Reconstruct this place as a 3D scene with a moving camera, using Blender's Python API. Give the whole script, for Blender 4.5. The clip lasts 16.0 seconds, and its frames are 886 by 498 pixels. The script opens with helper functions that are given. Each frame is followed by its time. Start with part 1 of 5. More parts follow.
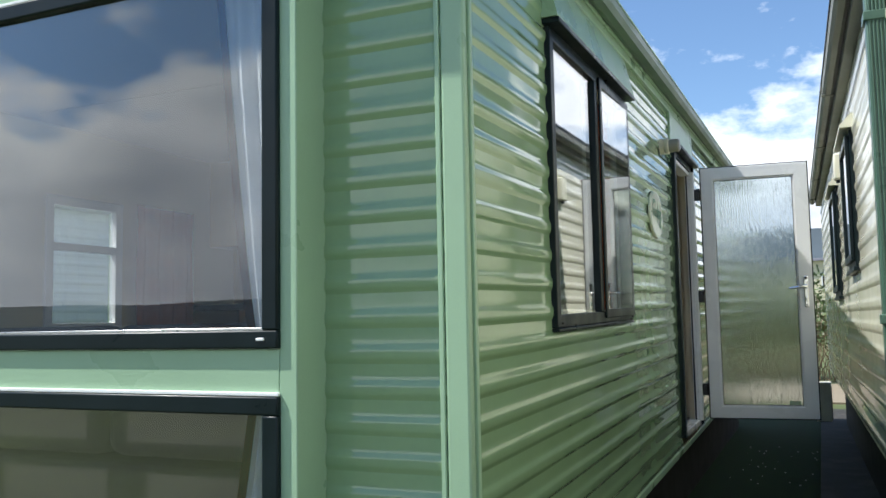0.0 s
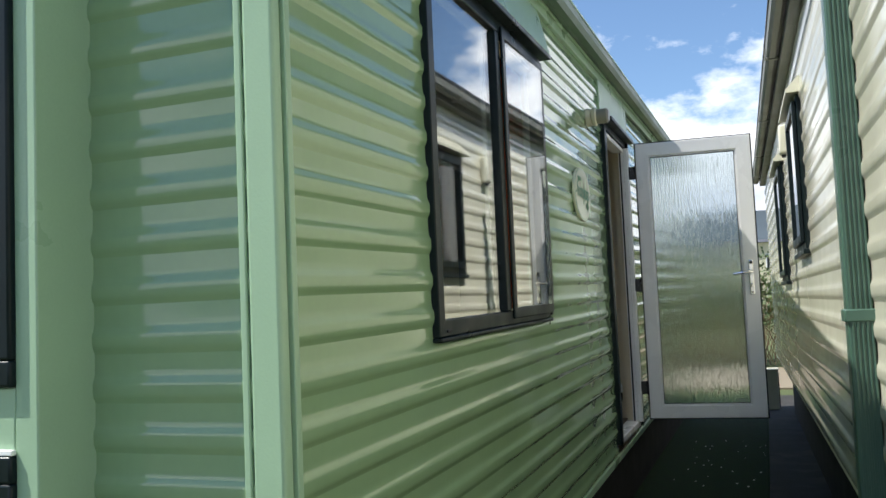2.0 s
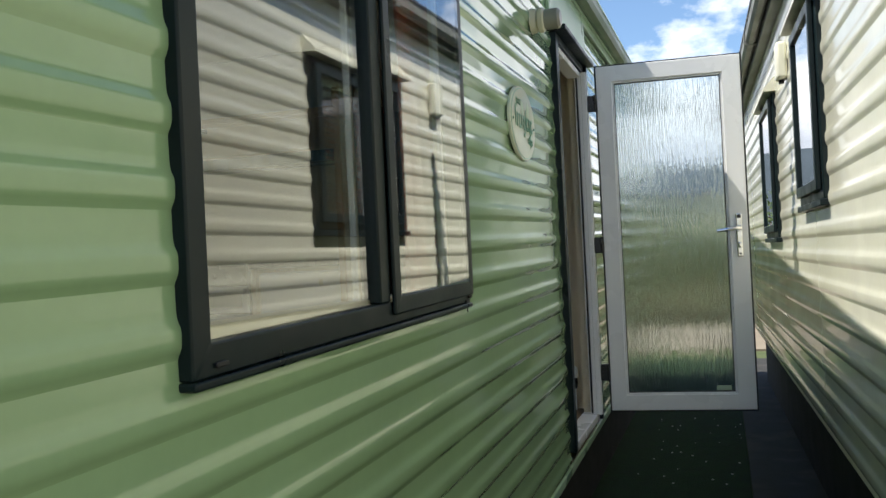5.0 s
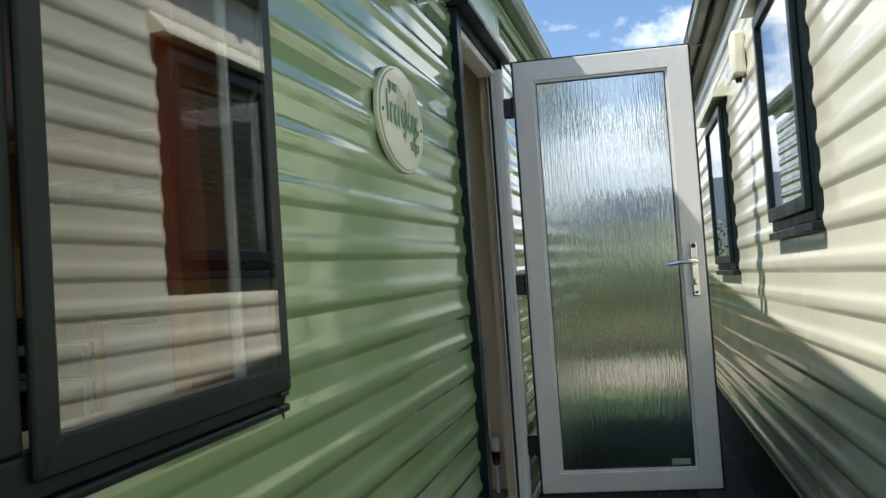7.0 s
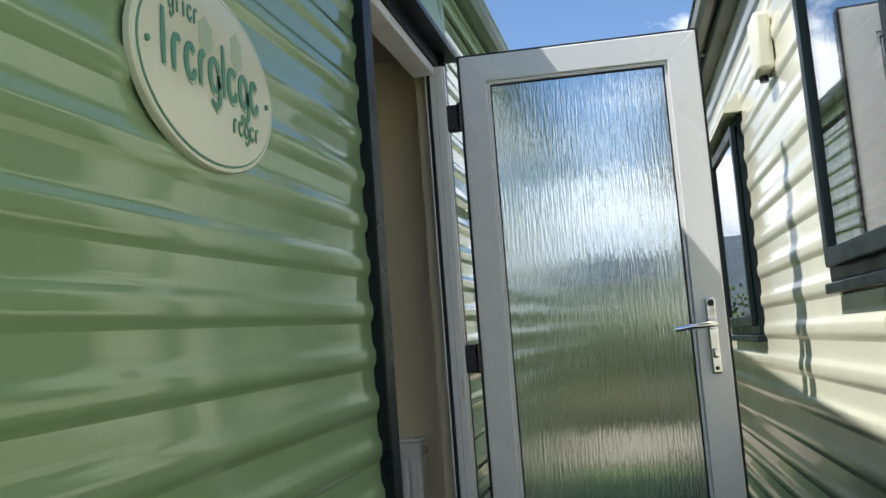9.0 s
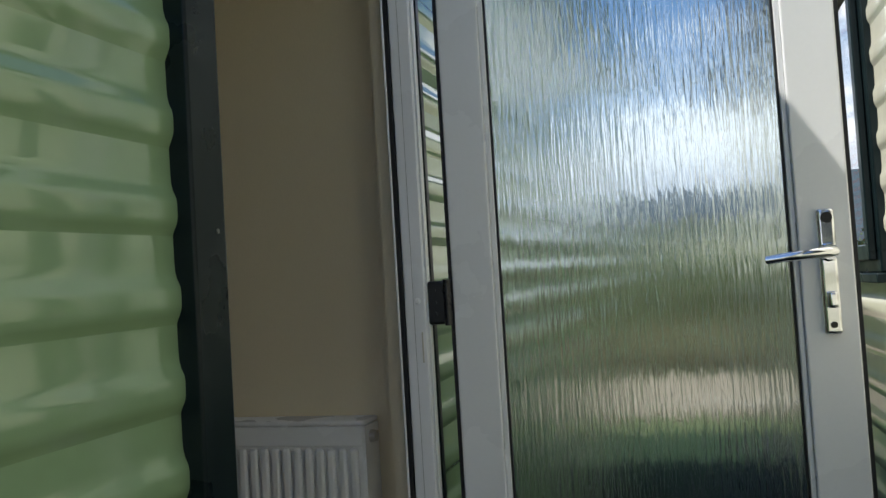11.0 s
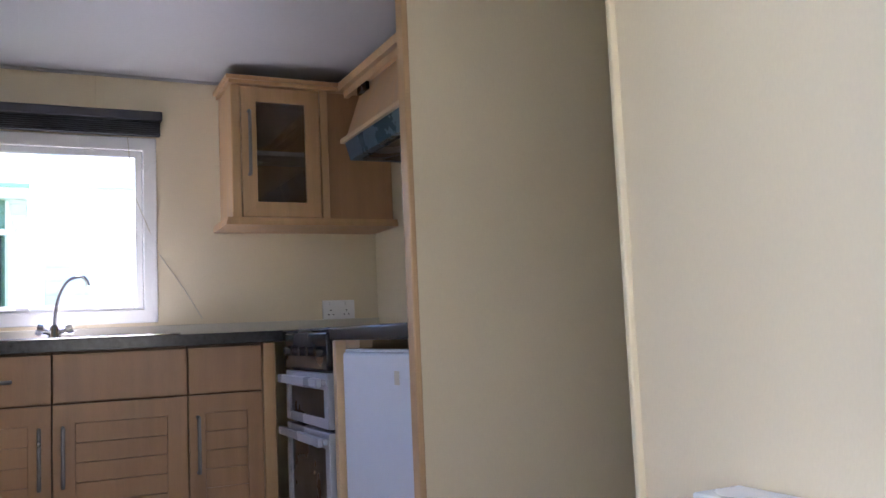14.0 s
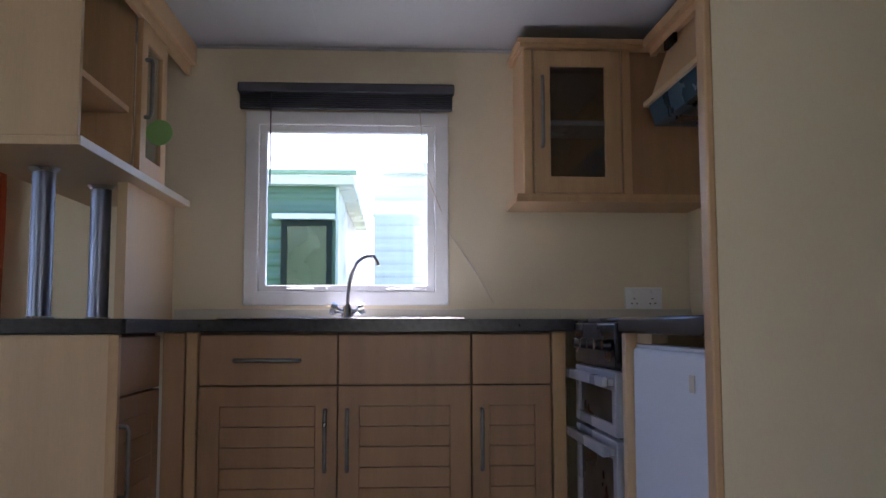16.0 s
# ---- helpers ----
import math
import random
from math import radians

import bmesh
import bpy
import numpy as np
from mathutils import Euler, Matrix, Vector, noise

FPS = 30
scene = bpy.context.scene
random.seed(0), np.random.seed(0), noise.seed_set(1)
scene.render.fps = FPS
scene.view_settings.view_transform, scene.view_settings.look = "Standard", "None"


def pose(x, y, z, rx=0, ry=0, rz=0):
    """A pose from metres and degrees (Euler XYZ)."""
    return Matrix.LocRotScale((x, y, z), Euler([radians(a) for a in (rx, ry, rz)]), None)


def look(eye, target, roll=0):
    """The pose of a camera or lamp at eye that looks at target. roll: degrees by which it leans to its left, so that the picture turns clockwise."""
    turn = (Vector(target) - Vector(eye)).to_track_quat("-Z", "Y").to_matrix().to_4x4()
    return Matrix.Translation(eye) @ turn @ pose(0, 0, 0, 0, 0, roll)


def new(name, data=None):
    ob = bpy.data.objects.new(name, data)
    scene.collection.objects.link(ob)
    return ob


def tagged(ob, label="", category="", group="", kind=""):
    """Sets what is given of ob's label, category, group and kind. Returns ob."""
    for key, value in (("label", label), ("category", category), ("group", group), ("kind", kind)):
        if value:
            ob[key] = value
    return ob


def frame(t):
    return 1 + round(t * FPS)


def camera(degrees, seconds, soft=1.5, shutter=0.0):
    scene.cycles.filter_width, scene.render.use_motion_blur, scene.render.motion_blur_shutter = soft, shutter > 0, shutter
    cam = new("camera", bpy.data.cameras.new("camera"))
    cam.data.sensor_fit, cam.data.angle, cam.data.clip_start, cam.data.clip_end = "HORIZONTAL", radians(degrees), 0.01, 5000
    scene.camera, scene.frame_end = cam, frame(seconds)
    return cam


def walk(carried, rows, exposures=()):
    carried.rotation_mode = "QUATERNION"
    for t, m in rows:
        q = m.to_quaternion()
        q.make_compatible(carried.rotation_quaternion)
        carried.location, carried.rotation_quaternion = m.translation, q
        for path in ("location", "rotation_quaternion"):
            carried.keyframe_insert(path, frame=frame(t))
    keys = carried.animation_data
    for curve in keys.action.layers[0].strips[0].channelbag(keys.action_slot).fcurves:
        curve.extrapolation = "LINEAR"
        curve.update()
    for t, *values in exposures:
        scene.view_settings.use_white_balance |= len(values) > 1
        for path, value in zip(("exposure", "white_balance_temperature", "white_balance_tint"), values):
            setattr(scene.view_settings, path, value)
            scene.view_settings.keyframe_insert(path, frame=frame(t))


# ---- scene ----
cam = camera(54.6, 16.0)

PATH = [
    (0, (0.879, -2.165, 1.361), (0.08, -0.34, 1.53), -1.1),
    (0.5, (0.868, -1.981, 1.352), (0.122, -0.131, 1.502), 0.1),
    (1, (0.925, -1.787, 1.398), (0.129, 0.044, 1.527), 1.0),
    (1.5, (0.897, -1.599, 1.4), (0.149, 0.254, 1.482), -0.4),
    (2, (0.87, -1.428, 1.41), (0.173, 0.441, 1.549), -2.5),
    (2.5, (0.959, -1.214, 1.425), (0.214, 0.634, 1.595), -1.0),
    (3, (0.972, -1.022, 1.426), (0.189, 0.818, 1.47), -0.7),
    (3.5, (0.904, -0.841, 1.431), (0.205, 1.03, 1.541), -1.7),
    (3.7, (0.867, -0.764, 1.43), (0.217, 1.125, 1.513), -1.6),
    (5.8, (0.672, 0.196, 1.503), (0.088, 2.108, 1.526), -3.8),
    (6, (0.697, 0.295, 1.502), (0.13, 2.211, 1.59), -4.0),
    (6.5, (0.698, 0.523, 1.504), (0.161, 2.45, 1.518), -3.6),
    (7, (0.629, 0.796, 1.528), (0.155, 2.737, 1.614), -3.9),
    (7.5, (0.638, 1.068, 1.534), (0.161, 3.008, 1.62), -4.9),
    (8, (0.662, 1.331, 1.541), (0.142, 3.258, 1.66), -3.5),
    (8.5, (0.589, 1.597, 1.552), (0.163, 3.544, 1.719), -3.1),
    (9, (0.597, 1.826, 1.55), (0.157, 3.764, 1.779), -4.3),
    (9.5, (0.68, 2.079, 1.553), (0.146, 3.998, 1.73), -4.0),
    (9.7, (0.669, 2.155, 1.551), (0.142, 4.08, 1.68), -3.4),
    (11.8, (0.504, 3.194, 1.536), (-0.152, 5.081, 1.620), -2.1),
    (12, (0.486, 3.263, 1.542), (-0.205, 5.134, 1.670), -1.1),
    (12.5, (0.497, 3.446, 1.542), (-0.601, 5.115, 1.627), -1.6),
    (13, (0.512, 3.616, 1.539), (-0.943, 4.989, 1.582), -0.9),
    (13.5, (0.433, 3.678, 1.511), (-1.160, 4.874, 1.694), -1.9),
    (14, (0.382, 3.760, 1.492), (-1.418, 4.611, 1.675), -2.5),
    (14.5, (0.328, 3.895, 1.493), (-1.624, 4.304, 1.645), -1.5),
    (15, (0.208, 4.02, 1.498), (-1.779, 4.214, 1.609), -1.1),
    (15.5, (0.133, 3.98, 1.483), (-1.854, 4.139, 1.634), 0.2),
    (16, (0.061, 3.976, 1.492), (-1.928, 4.091, 1.667), -0.1),
]

# ---- light ----
SUN_TO = Vector((-1.0, -0.39, 1.61)).normalized()
EXPOSURES = [(0, 0.72, 6150, 8), (2, 0.68, 6300, 9), (3.5, 0.9, 6500, 10), (5.8, 0.74, 6350, 9), (7.5, 0.72, 6300, 9), (9.0, 0.74, 6200, 9), (9.6, 0.6, 6200, 9), (11.8, 1.0, 6350, 10), (12.5, 1.65, 6450, 12), (13.0, 2.2, 6100, 20), (13.5, 2.75, 5650, 26), (14.2, 3.75, 5500, 27), (15.0, 3.7, 5450, 27), (15.5, 3.15, 5450, 27), (16, 2.85, 5450, 27)]
walk(cam, [(t, look(eye, target, roll)) for t, eye, target, roll in PATH], EXPOSURES)

world = bpy.data.worlds.new("sky")
scene.world = world
world.use_nodes = True
wn, wl = world.node_tree.nodes, world.node_tree.links
wn.clear()
w_out, w_bg = wn.new("ShaderNodeOutputWorld"), wn.new("ShaderNodeBackground")
w_sky = wn.new("ShaderNodeTexSky")
w_sky.sky_type, w_sky.sun_disc = "NISHITA", False
w_sky.sun_elevation = math.asin(SUN_TO.z)
w_sky.sun_rotation = math.atan2(SUN_TO.x, SUN_TO.y)
w_sky.air_density, w_sky.dust_density, w_sky.ozone_density = 1.0, 0.1, 4.0
w_co, w_sep = wn.new("ShaderNodeTexCoord"), wn.new("ShaderNodeSeparateXYZ")
wl.new(w_co.outputs["Generated"], w_sep.inputs[0])
w_lift = wn.new("ShaderNodeMath")
w_lift.operation = "MULTIPLY_ADD"
w_lift.inputs[1].default_value, w_lift.inputs[2].default_value = 1.9, 0.0
wl.new(w_sep.outputs["Z"], w_lift.inputs[0])
w_comb = wn.new("ShaderNodeCombineXYZ")
wl.new(w_sep.outputs["X"], w_comb.inputs[0])
wl.new(w_sep.outputs["Y"], w_comb.inputs[1])
wl.new(w_lift.outputs[0], w_comb.inputs[2])
w_map = wn.new("ShaderNodeMapping")
w_map.inputs["Location"].default_value = (0.35, 0.62, 0.1)
wl.new(w_comb.outputs[0], w_map.inputs[0])
w_noise = wn.new("ShaderNodeTexNoise")
w_noise.inputs["Scale"].default_value, w_noise.inputs["Detail"].default_value = 3.3, 9.0
w_noise.inputs["Roughness"].default_value = 0.58
wl.new(w_map.outputs[0], w_noise.inputs["Vector"])
# more cloud low down, clear overhead
w_low = wn.new("ShaderNodeMapRange")
for k, v in ((1, 0.05), (2, 0.42), (3, 0.27), (4, -0.12)):
    w_low.inputs[k].default_value = v
wl.new(w_sep.outputs["Z"], w_low.inputs[0])
w_add = wn.new("ShaderNodeMath")
w_add.operation = "ADD"
wl.new(w_noise.outputs["Fac"], w_add.inputs[0])
wl.new(w_low.outputs[0], w_add.inputs[1])
w_ramp = wn.new("ShaderNodeValToRGB")
w_ramp.color_ramp.elements[0].position, w_ramp.color_ramp.elements[1].position = 0.49, 0.58
wl.new(w_add.outputs[0], w_ramp.inputs[0])
w_shade = wn.new("ShaderNodeValToRGB")
w_shade.color_ramp.elements[0].position, w_shade.color_ramp.elements[0].color = 0.60, (9.5, 9.6, 9.8, 1)
w_shade.color_ramp.elements[1].position, w_shade.color_ramp.elements[1].color = 0.80, (4.6, 5.0, 5.8, 1)
wl.new(w_add.outputs[0], w_shade.inputs[0])
w_mix = wn.new("ShaderNodeMix")
w_mix.data_type = "RGBA"
wl.new(w_ramp.outputs[0], w_mix.inputs[0])
wl.new(w_sky.outputs[0], w_mix.inputs[6])
wl.new(w_shade.outputs[0], w_mix.inputs[7])
wl.new(w_mix.outputs[2], w_bg.inputs[0])
w_bg.inputs[1].default_value = 0.105
wl.new(w_bg.outputs[0], w_out.inputs[0])

sun = new("sun", bpy.data.lights.new("sun", "SUN"))
sun.data.energy, sun.data.angle, sun.data.color = 4.6, radians(0.55), (1.0, 0.95, 0.87)
sun.matrix_basis = look((0, 0, 30), Vector((0, 0, 30)) - SUN_TO)


# ---- materials ----
def mk(name, base, rough=0.5, metal=0.0, var=0.12, scale=5.0, bump=0.0, bscale=120.0, stretch=(1, 1, 1), dirt=None, dirt_amount=0.0,
       coat=0.0, spec=0.5, rough_var=0.1, wave=0.0, wave_scale=3.0):
    """A surface of one base colour with broad and fine variation, bump and, if given, stains of a second colour."""
    m = bpy.data.materials.new(name)
    m.use_nodes = True
    n, l = m.node_tree.nodes, m.node_tree.links
    b = n["Principled BSDF"]
    b.inputs["Metallic"].default_value = metal
    b.inputs["Specular IOR Level"].default_value = spec
    b.inputs["Coat Weight"].default_value = coat
    b.inputs["Coat Roughness"].default_value = 0.03
    co, mp = n.new("ShaderNodeTexCoord"), n.new("ShaderNodeMapping")
    mp.inputs["Scale"].default_value = stretch
    l.new(co.outputs["Object"], mp.inputs[0])
    broad, fine = n.new("ShaderNodeTexNoise"), n.new("ShaderNodeTexNoise")
    broad.inputs["Scale"].default_value, broad.inputs["Detail"].default_value = scale, 6.0
    fine.inputs["Scale"].default_value, fine.inputs["Detail"].default_value = bscale, 3.0
    l.new(mp.outputs[0], broad.inputs["Vector"])
    l.new(mp.outputs[0], fine.inputs["Vector"])
    both = n.new("ShaderNodeMath")
    both.operation = "MULTIPLY_ADD"
    both.inputs[1].default_value = 0.35
    l.new(fine.outputs["Fac"], both.inputs[0])
    l.new(broad.outputs["Fac"], both.inputs[2])
    info = n.new("ShaderNodeObjectInfo")
    jitter = n.new("ShaderNodeMath")
    jitter.operation = "MULTIPLY_ADD"
    jitter.inputs[1].default_value = 0.12
    l.new(info.outputs["Random"], jitter.inputs[0])
    l.new(both.outputs[0], jitter.inputs[2])
    ramp = n.new("ShaderNodeValToRGB")
    e = ramp.color_ramp.elements
    e[0].position, e[1].position = 0.45, 1.0
    e[0].color = (*[c * (1 - var) for c in base], 1)
    e[1].color = (*[min(1.0, c * (1 + var)) for c in base], 1)
    l.new(jitter.outputs[0], ramp.inputs[0])
    colour = ramp.outputs[0]
    if dirt:
        st = n.new("ShaderNodeTexNoise")
        st.inputs["Scale"].default_value, st.inputs["Detail"].default_value = scale * 0.6, 8.0
        l.new(mp.outputs[0], st.inputs["Vector"])
        sr = n.new("ShaderNodeMapRange")
        for k, v in ((1, 0.52), (2, 0.75), (3, 0.0), (4, dirt_amount)):
            sr.inputs[k].default_value = v
        l.new(st.outputs["Fac"], sr.inputs[0])
        mx = n.new("ShaderNodeMix")
        mx.data_type = "RGBA"
        l.new(sr.outputs[0], mx.inputs[0])
        l.new(colour, mx.inputs[6])
        mx.inputs[7].default_value = (*dirt, 1)
        colour = mx.outputs[2]
    l.new(colour, b.inputs["Base Color"])
    rr = n.new("ShaderNodeMapRange")
    for k, v in ((1, 0.3), (2, 0.7), (3, max(0.02, rough - rough_var)), (4, min(1.0, rough + rough_var))):
        rr.inputs[k].default_value = v
    l.new(broad.outputs["Fac"], rr.inputs[0])
    l.new(rr.outputs[0], b.inputs["Roughness"])
    normal = None
    if wave:
        wv = n.new("ShaderNodeTexNoise")
        wv.inputs["Scale"].default_value, wv.inputs["Detail"].default_value = wave_scale, 1.0
        l.new(mp.outputs[0], wv.inputs["Vector"])
        bw = n.new("ShaderNodeBump")
        bw.inputs["Strength"].default_value, bw.inputs["Distance"].default_value = 1.0, wave
        l.new(wv.outputs["Fac"], bw.inputs["Height"])
        normal = bw.outputs[0]
    if bump:
        bp = n.new("ShaderNodeBump")
        bp.inputs["Strength"].default_value, bp.inputs["Distance"].default_value = 0.6, bump
        l.new(fine.outputs["Fac"], bp.inputs["Height"])
        if normal:
            l.new(normal, bp.inputs["Normal"])
        normal = bp.outputs[0]
    if normal:
        l.new(normal, b.inputs["Normal"])
    return m


def mk_glass(name, tint=(0.9, 0.93, 0.93), gloss_least=0.06, rough=0.0):
    """A clear pane: see-through, with the gloss of glass, stronger at a slant."""
    m = bpy.data.materials.new(name)
    m.use_nodes = True
    n, l = m.node_tree.nodes, m.node_tree.links
    n.clear()
    out, mix = n.new("ShaderNodeOutputMaterial"), n.new("ShaderNodeMixShader")
    clear, gloss, lw_ = n.new("ShaderNodeBsdfTransparent"), n.new("ShaderNodeBsdfGlossy"), n.new("ShaderNodeLayerWeight")
    clear.inputs[0].default_value = (*tint, 1)
    gloss.inputs["Color"].default_value = (1, 1, 1, 1)
    gloss.inputs["Roughness"].default_value = rough
    lw_.inputs[0].default_value = 0.5
    steep, ramp = n.new("ShaderNodeMath"), n.new("ShaderNodeMapRange")
    steep.operation = "POWER"
    steep.inputs[1].default_value = 3.0
    ramp.inputs[3].default_value, ramp.inputs[4].default_value = gloss_least, 1.0
    l.new(lw_.outputs["Facing"], steep.inputs[0])
    l.new(steep.outputs[0], ramp.inputs[0])
    l.new(ramp.outputs[0], mix.inputs[0])
    l.new(clear.outputs[0], mix.inputs[1])
    l.new(gloss.outputs[0], mix.inputs[2])
    l.new(mix.outputs[0], out.inputs[0])
    return m


def mk_rain_glass():
    """Obscured door glass with drawn-out vertical drops."""
    m = bpy.data.materials.new("rain_glass")
    m.use_nodes = True
    n, l = m.node_tree.nodes, m.node_tree.links
    b = n["Principled BSDF"]
    b.inputs["Base Color"].default_value = (0.68, 0.74, 0.75, 1)
    b.inputs["Roughness"].default_value = 0.10
    b.inputs["Transmission Weight"].default_value = 1.0
    b.inputs["IOR"].default_value = 1.25
    co, mp = n.new("ShaderNodeTexCoord"), n.new("ShaderNodeMapping")
    mp.inputs["Scale"].default_value = (1.0, 1.0, 0.07)
    l.new(co.outputs["Object"], mp.inputs[0])
    ns = n.new("ShaderNodeTexNoise")
    ns.inputs["Scale"].default_value, ns.inputs["Detail"].default_value = 150.0, 3.0
    l.new(mp.outputs[0], ns.inputs["Vector"])
    bp = n.new("ShaderNodeBump")
    bp.inputs["Strength"].default_value, bp.inputs["Distance"].default_value = 1.0, 0.0034
    l.new(ns.outputs["Fac"], bp.inputs["Height"])
    l.new(bp.outputs[0], b.inputs["Normal"])
    return m


GREEN = mk("green_siding", (0.25, 0.37, 0.205), rough=0.085, var=0.06, scale=1.5, bscale=40, rough_var=0.04, coat=0.35, wave=0.010, wave_scale=2.2, dirt=(0.20, 0.29, 0.15), dirt_amount=0.25)
GREEN_TRIM = mk("green_trim", (0.32, 0.47, 0.31), rough=0.32, var=0.06, scale=3, bump=0.0006, bscale=160)
GREEN_GUTTER = mk("green_gutter", (0.10, 0.16, 0.10), rough=0.4, var=0.15, scale=4)
CREAM = mk("cream_siding", (0.70, 0.68, 0.55), rough=0.22, var=0.06, scale=1.2, bscale=30, rough_var=0.06, coat=0.4, wave=0.010, wave_scale=2.0, dirt=(0.42, 0.42, 0.26), dirt_amount=0.45)
FAR_GREEN = mk("far_green_cladding", (0.10, 0.18, 0.12), rough=0.35, var=0.08, scale=3)
# cream cladding whitened so that it looks overexposed through the kitchen window
GLARE_CLAD = mk("glare_white_cladding", (0.86, 0.86, 0.84), rough=0.3, var=0.03, scale=2)
CREAM_TRIM = mk("cream_trim", (0.72, 0.70, 0.56), rough=0.4, var=0.08, dirt=(0.35, 0.33, 0.22), dirt_amount=0.5)
DARK = mk("dark_green_frame", (0.007, 0.014, 0.016), spec=0.2, rough=0.36, var=0.2, scale=8, rough_var=0.1)
PIPE_GREEN = mk("pipe_green", (0.06, 0.12, 0.09), rough=0.35, var=0.12, scale=5)
GUTTER_GREY = mk("weathered_gutter", (0.16, 0.16, 0.135), rough=0.5, var=0.2, scale=5, dirt=(0.10, 0.09, 0.07), dirt_amount=0.7)
ROOF = mk("roof_felt", (0.10, 0.085, 0.075), rough=0.8, var=0.2, bump=0.002, bscale=60)
UPVC = mk("white_upvc", (0.87, 0.87, 0.86), rough=0.27, var=0.03, scale=2, rough_var=0.06)
GASKET = mk("black_gasket", (0.012, 0.012, 0.013), rough=0.55, var=0.2)
POST_STEEL = mk("post_steel", (0.17, 0.19, 0.25), rough=0.36, metal=1.0, var=0.06, scale=8)
CHROME = mk("chrome", (0.85, 0.85, 0.86), rough=0.10, metal=1.0, var=0.03, rough_var=0.05)
HANDLE = mk("handle_steel", (0.30, 0.29, 0.28), rough=0.35, metal=0.9, var=0.08, scale=20)
BRUSHED = mk("brushed_steel", (0.55, 0.54, 0.52), rough=0.32, metal=1.0, var=0.08, scale=20)
GLASS = mk_glass("window_glass", (0.88, 0.90, 0.90), 0.06)
GLASS_BAY = mk_glass("bay_glass", (0.86, 0.88, 0.89), 0.075)
GLASS_GREY = mk_glass("grey_glass", (0.85, 0.87, 0.87), 0.07)
GLASS_TINT = mk_glass("smoked_glass", (0.72, 0.72, 0.72), 0.07)
RAIN = mk_rain_glass()
WALLPAPER = mk("cream_wallpaper", (0.78, 0.68, 0.48), rough=0.62, var=0.05, scale=2.5, bump=0.0006, bscale=260, stretch=(1, 1, 0.35))
CEIL = mk("ceiling_board", (0.46, 0.455, 0.45), rough=0.6, var=0.05, scale=2, dirt=(0.40, 0.40, 0.41), dirt_amount=0.4)
BEECH = mk("beech_trim", (0.58, 0.37, 0.19), rough=0.42, var=0.16, scale=6, bscale=90, stretch=(3, 3, 0.25), bump=0.0003)
BEECH_PALE = mk("pale_beech_panel", (0.64, 0.46, 0.27), rough=0.42, var=0.10, scale=4, bscale=90, stretch=(3, 3, 0.25), bump=0.0003)
FRONT = mk("beech_front", (0.43, 0.255, 0.135), rough=0.4, var=0.14, scale=6, bscale=90, stretch=(3, 3, 0.25), bump=0.0003)
GROOVE = mk("front_groove", (0.15, 0.085, 0.045), rough=0.6, var=0.1)
WORKTOP = mk("black_worktop", (0.022, 0.022, 0.025), rough=0.25, var=0.55, scale=60, bscale=400, rough_var=0.02)
UPSTAND = mk("cream_upstand", (0.62, 0.58, 0.48), rough=0.4, var=0.08)
WHITE = mk("white_enamel", (0.74, 0.77, 0.84), rough=0.5, var=0.03, scale=3)
# white oven doors, greyed to carry the shade of the cooker corner
OVEN_SHADED = mk("shaded_oven_panel", (0.40, 0.42, 0.48), rough=0.3, var=0.05)
BLACK = mk("black_plastic", (0.012, 0.012, 0.014), rough=0.3, var=0.3)
HOOD_BLUE = mk("hood_metal", (0.055, 0.11, 0.155), rough=0.3, metal=0.4, var=0.08)
BLIND = mk("grey_blind", (0.055, 0.055, 0.065), rough=0.5, var=0.15)
CARPET = mk("floor_vinyl", (0.22, 0.15, 0.09), rough=0.5, var=0.2, scale=8)
ORANGE = mk("rust_curtain", (0.50, 0.11, 0.035), rough=0.85, var=0.15, scale=8, bump=0.001, bscale=300)
NET = mk("pale_curtain", (0.84, 0.88, 0.92), rough=0.9, var=0.06, scale=8, bump=0.001, bscale=300)
SOFA = mk("sofa_cloth", (0.055, 0.048, 0.046), rough=0.9, var=0.2, scale=10, bump=0.001, bscale=300)
DARK_BROWN = mk("dark_brown", (0.05, 0.03, 0.02), rough=0.5, var=0.2, stretch=(3, 3, 0.3))
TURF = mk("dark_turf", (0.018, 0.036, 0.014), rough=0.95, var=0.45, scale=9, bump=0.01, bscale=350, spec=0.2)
SLAB = mk("dark_concrete", (0.030, 0.028, 0.024), rough=0.85, var=0.4, scale=5, bump=0.004, bscale=120, dirt=(0.085, 0.075, 0.058), dirt_amount=0.7)
PALE_SLAB = mk("pale_concrete", (0.25, 0.205, 0.14), rough=0.9, var=0.15, scale=3, bump=0.002, bscale=90)
GRASS = mk("rough_grass", (0.095, 0.115, 0.048), rough=0.95, var=0.35, scale=0.6, bump=0.03, bscale=40, spec=0.2)
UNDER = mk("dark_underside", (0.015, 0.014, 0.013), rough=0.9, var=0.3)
BARK = mk("bark", (0.10, 0.075, 0.055), rough=0.9, var=0.3, scale=10)
TWIG = mk("dry_twig", (0.27, 0.18, 0.11), rough=0.9, var=0.35, scale=10)
LEAF = mk("hedge_leaf", (0.075, 0.115, 0.025), rough=0.6, var=0.4, scale=20)
HILL = mk("hill", (0.085, 0.105, 0.12), rough=1.0, var=0.2, scale=0.01, bscale=0.05, spec=0.0)
RENDERED = mk("house_render", (0.72, 0.66, 0.48), rough=0.8, var=0.08)
SLATE = mk("slate", (0.09, 0.09, 0.10), rough=0.7, var=0.2)
STONE = mk("pebble", (0.55, 0.55, 0.50), rough=0.8, var=0.2)
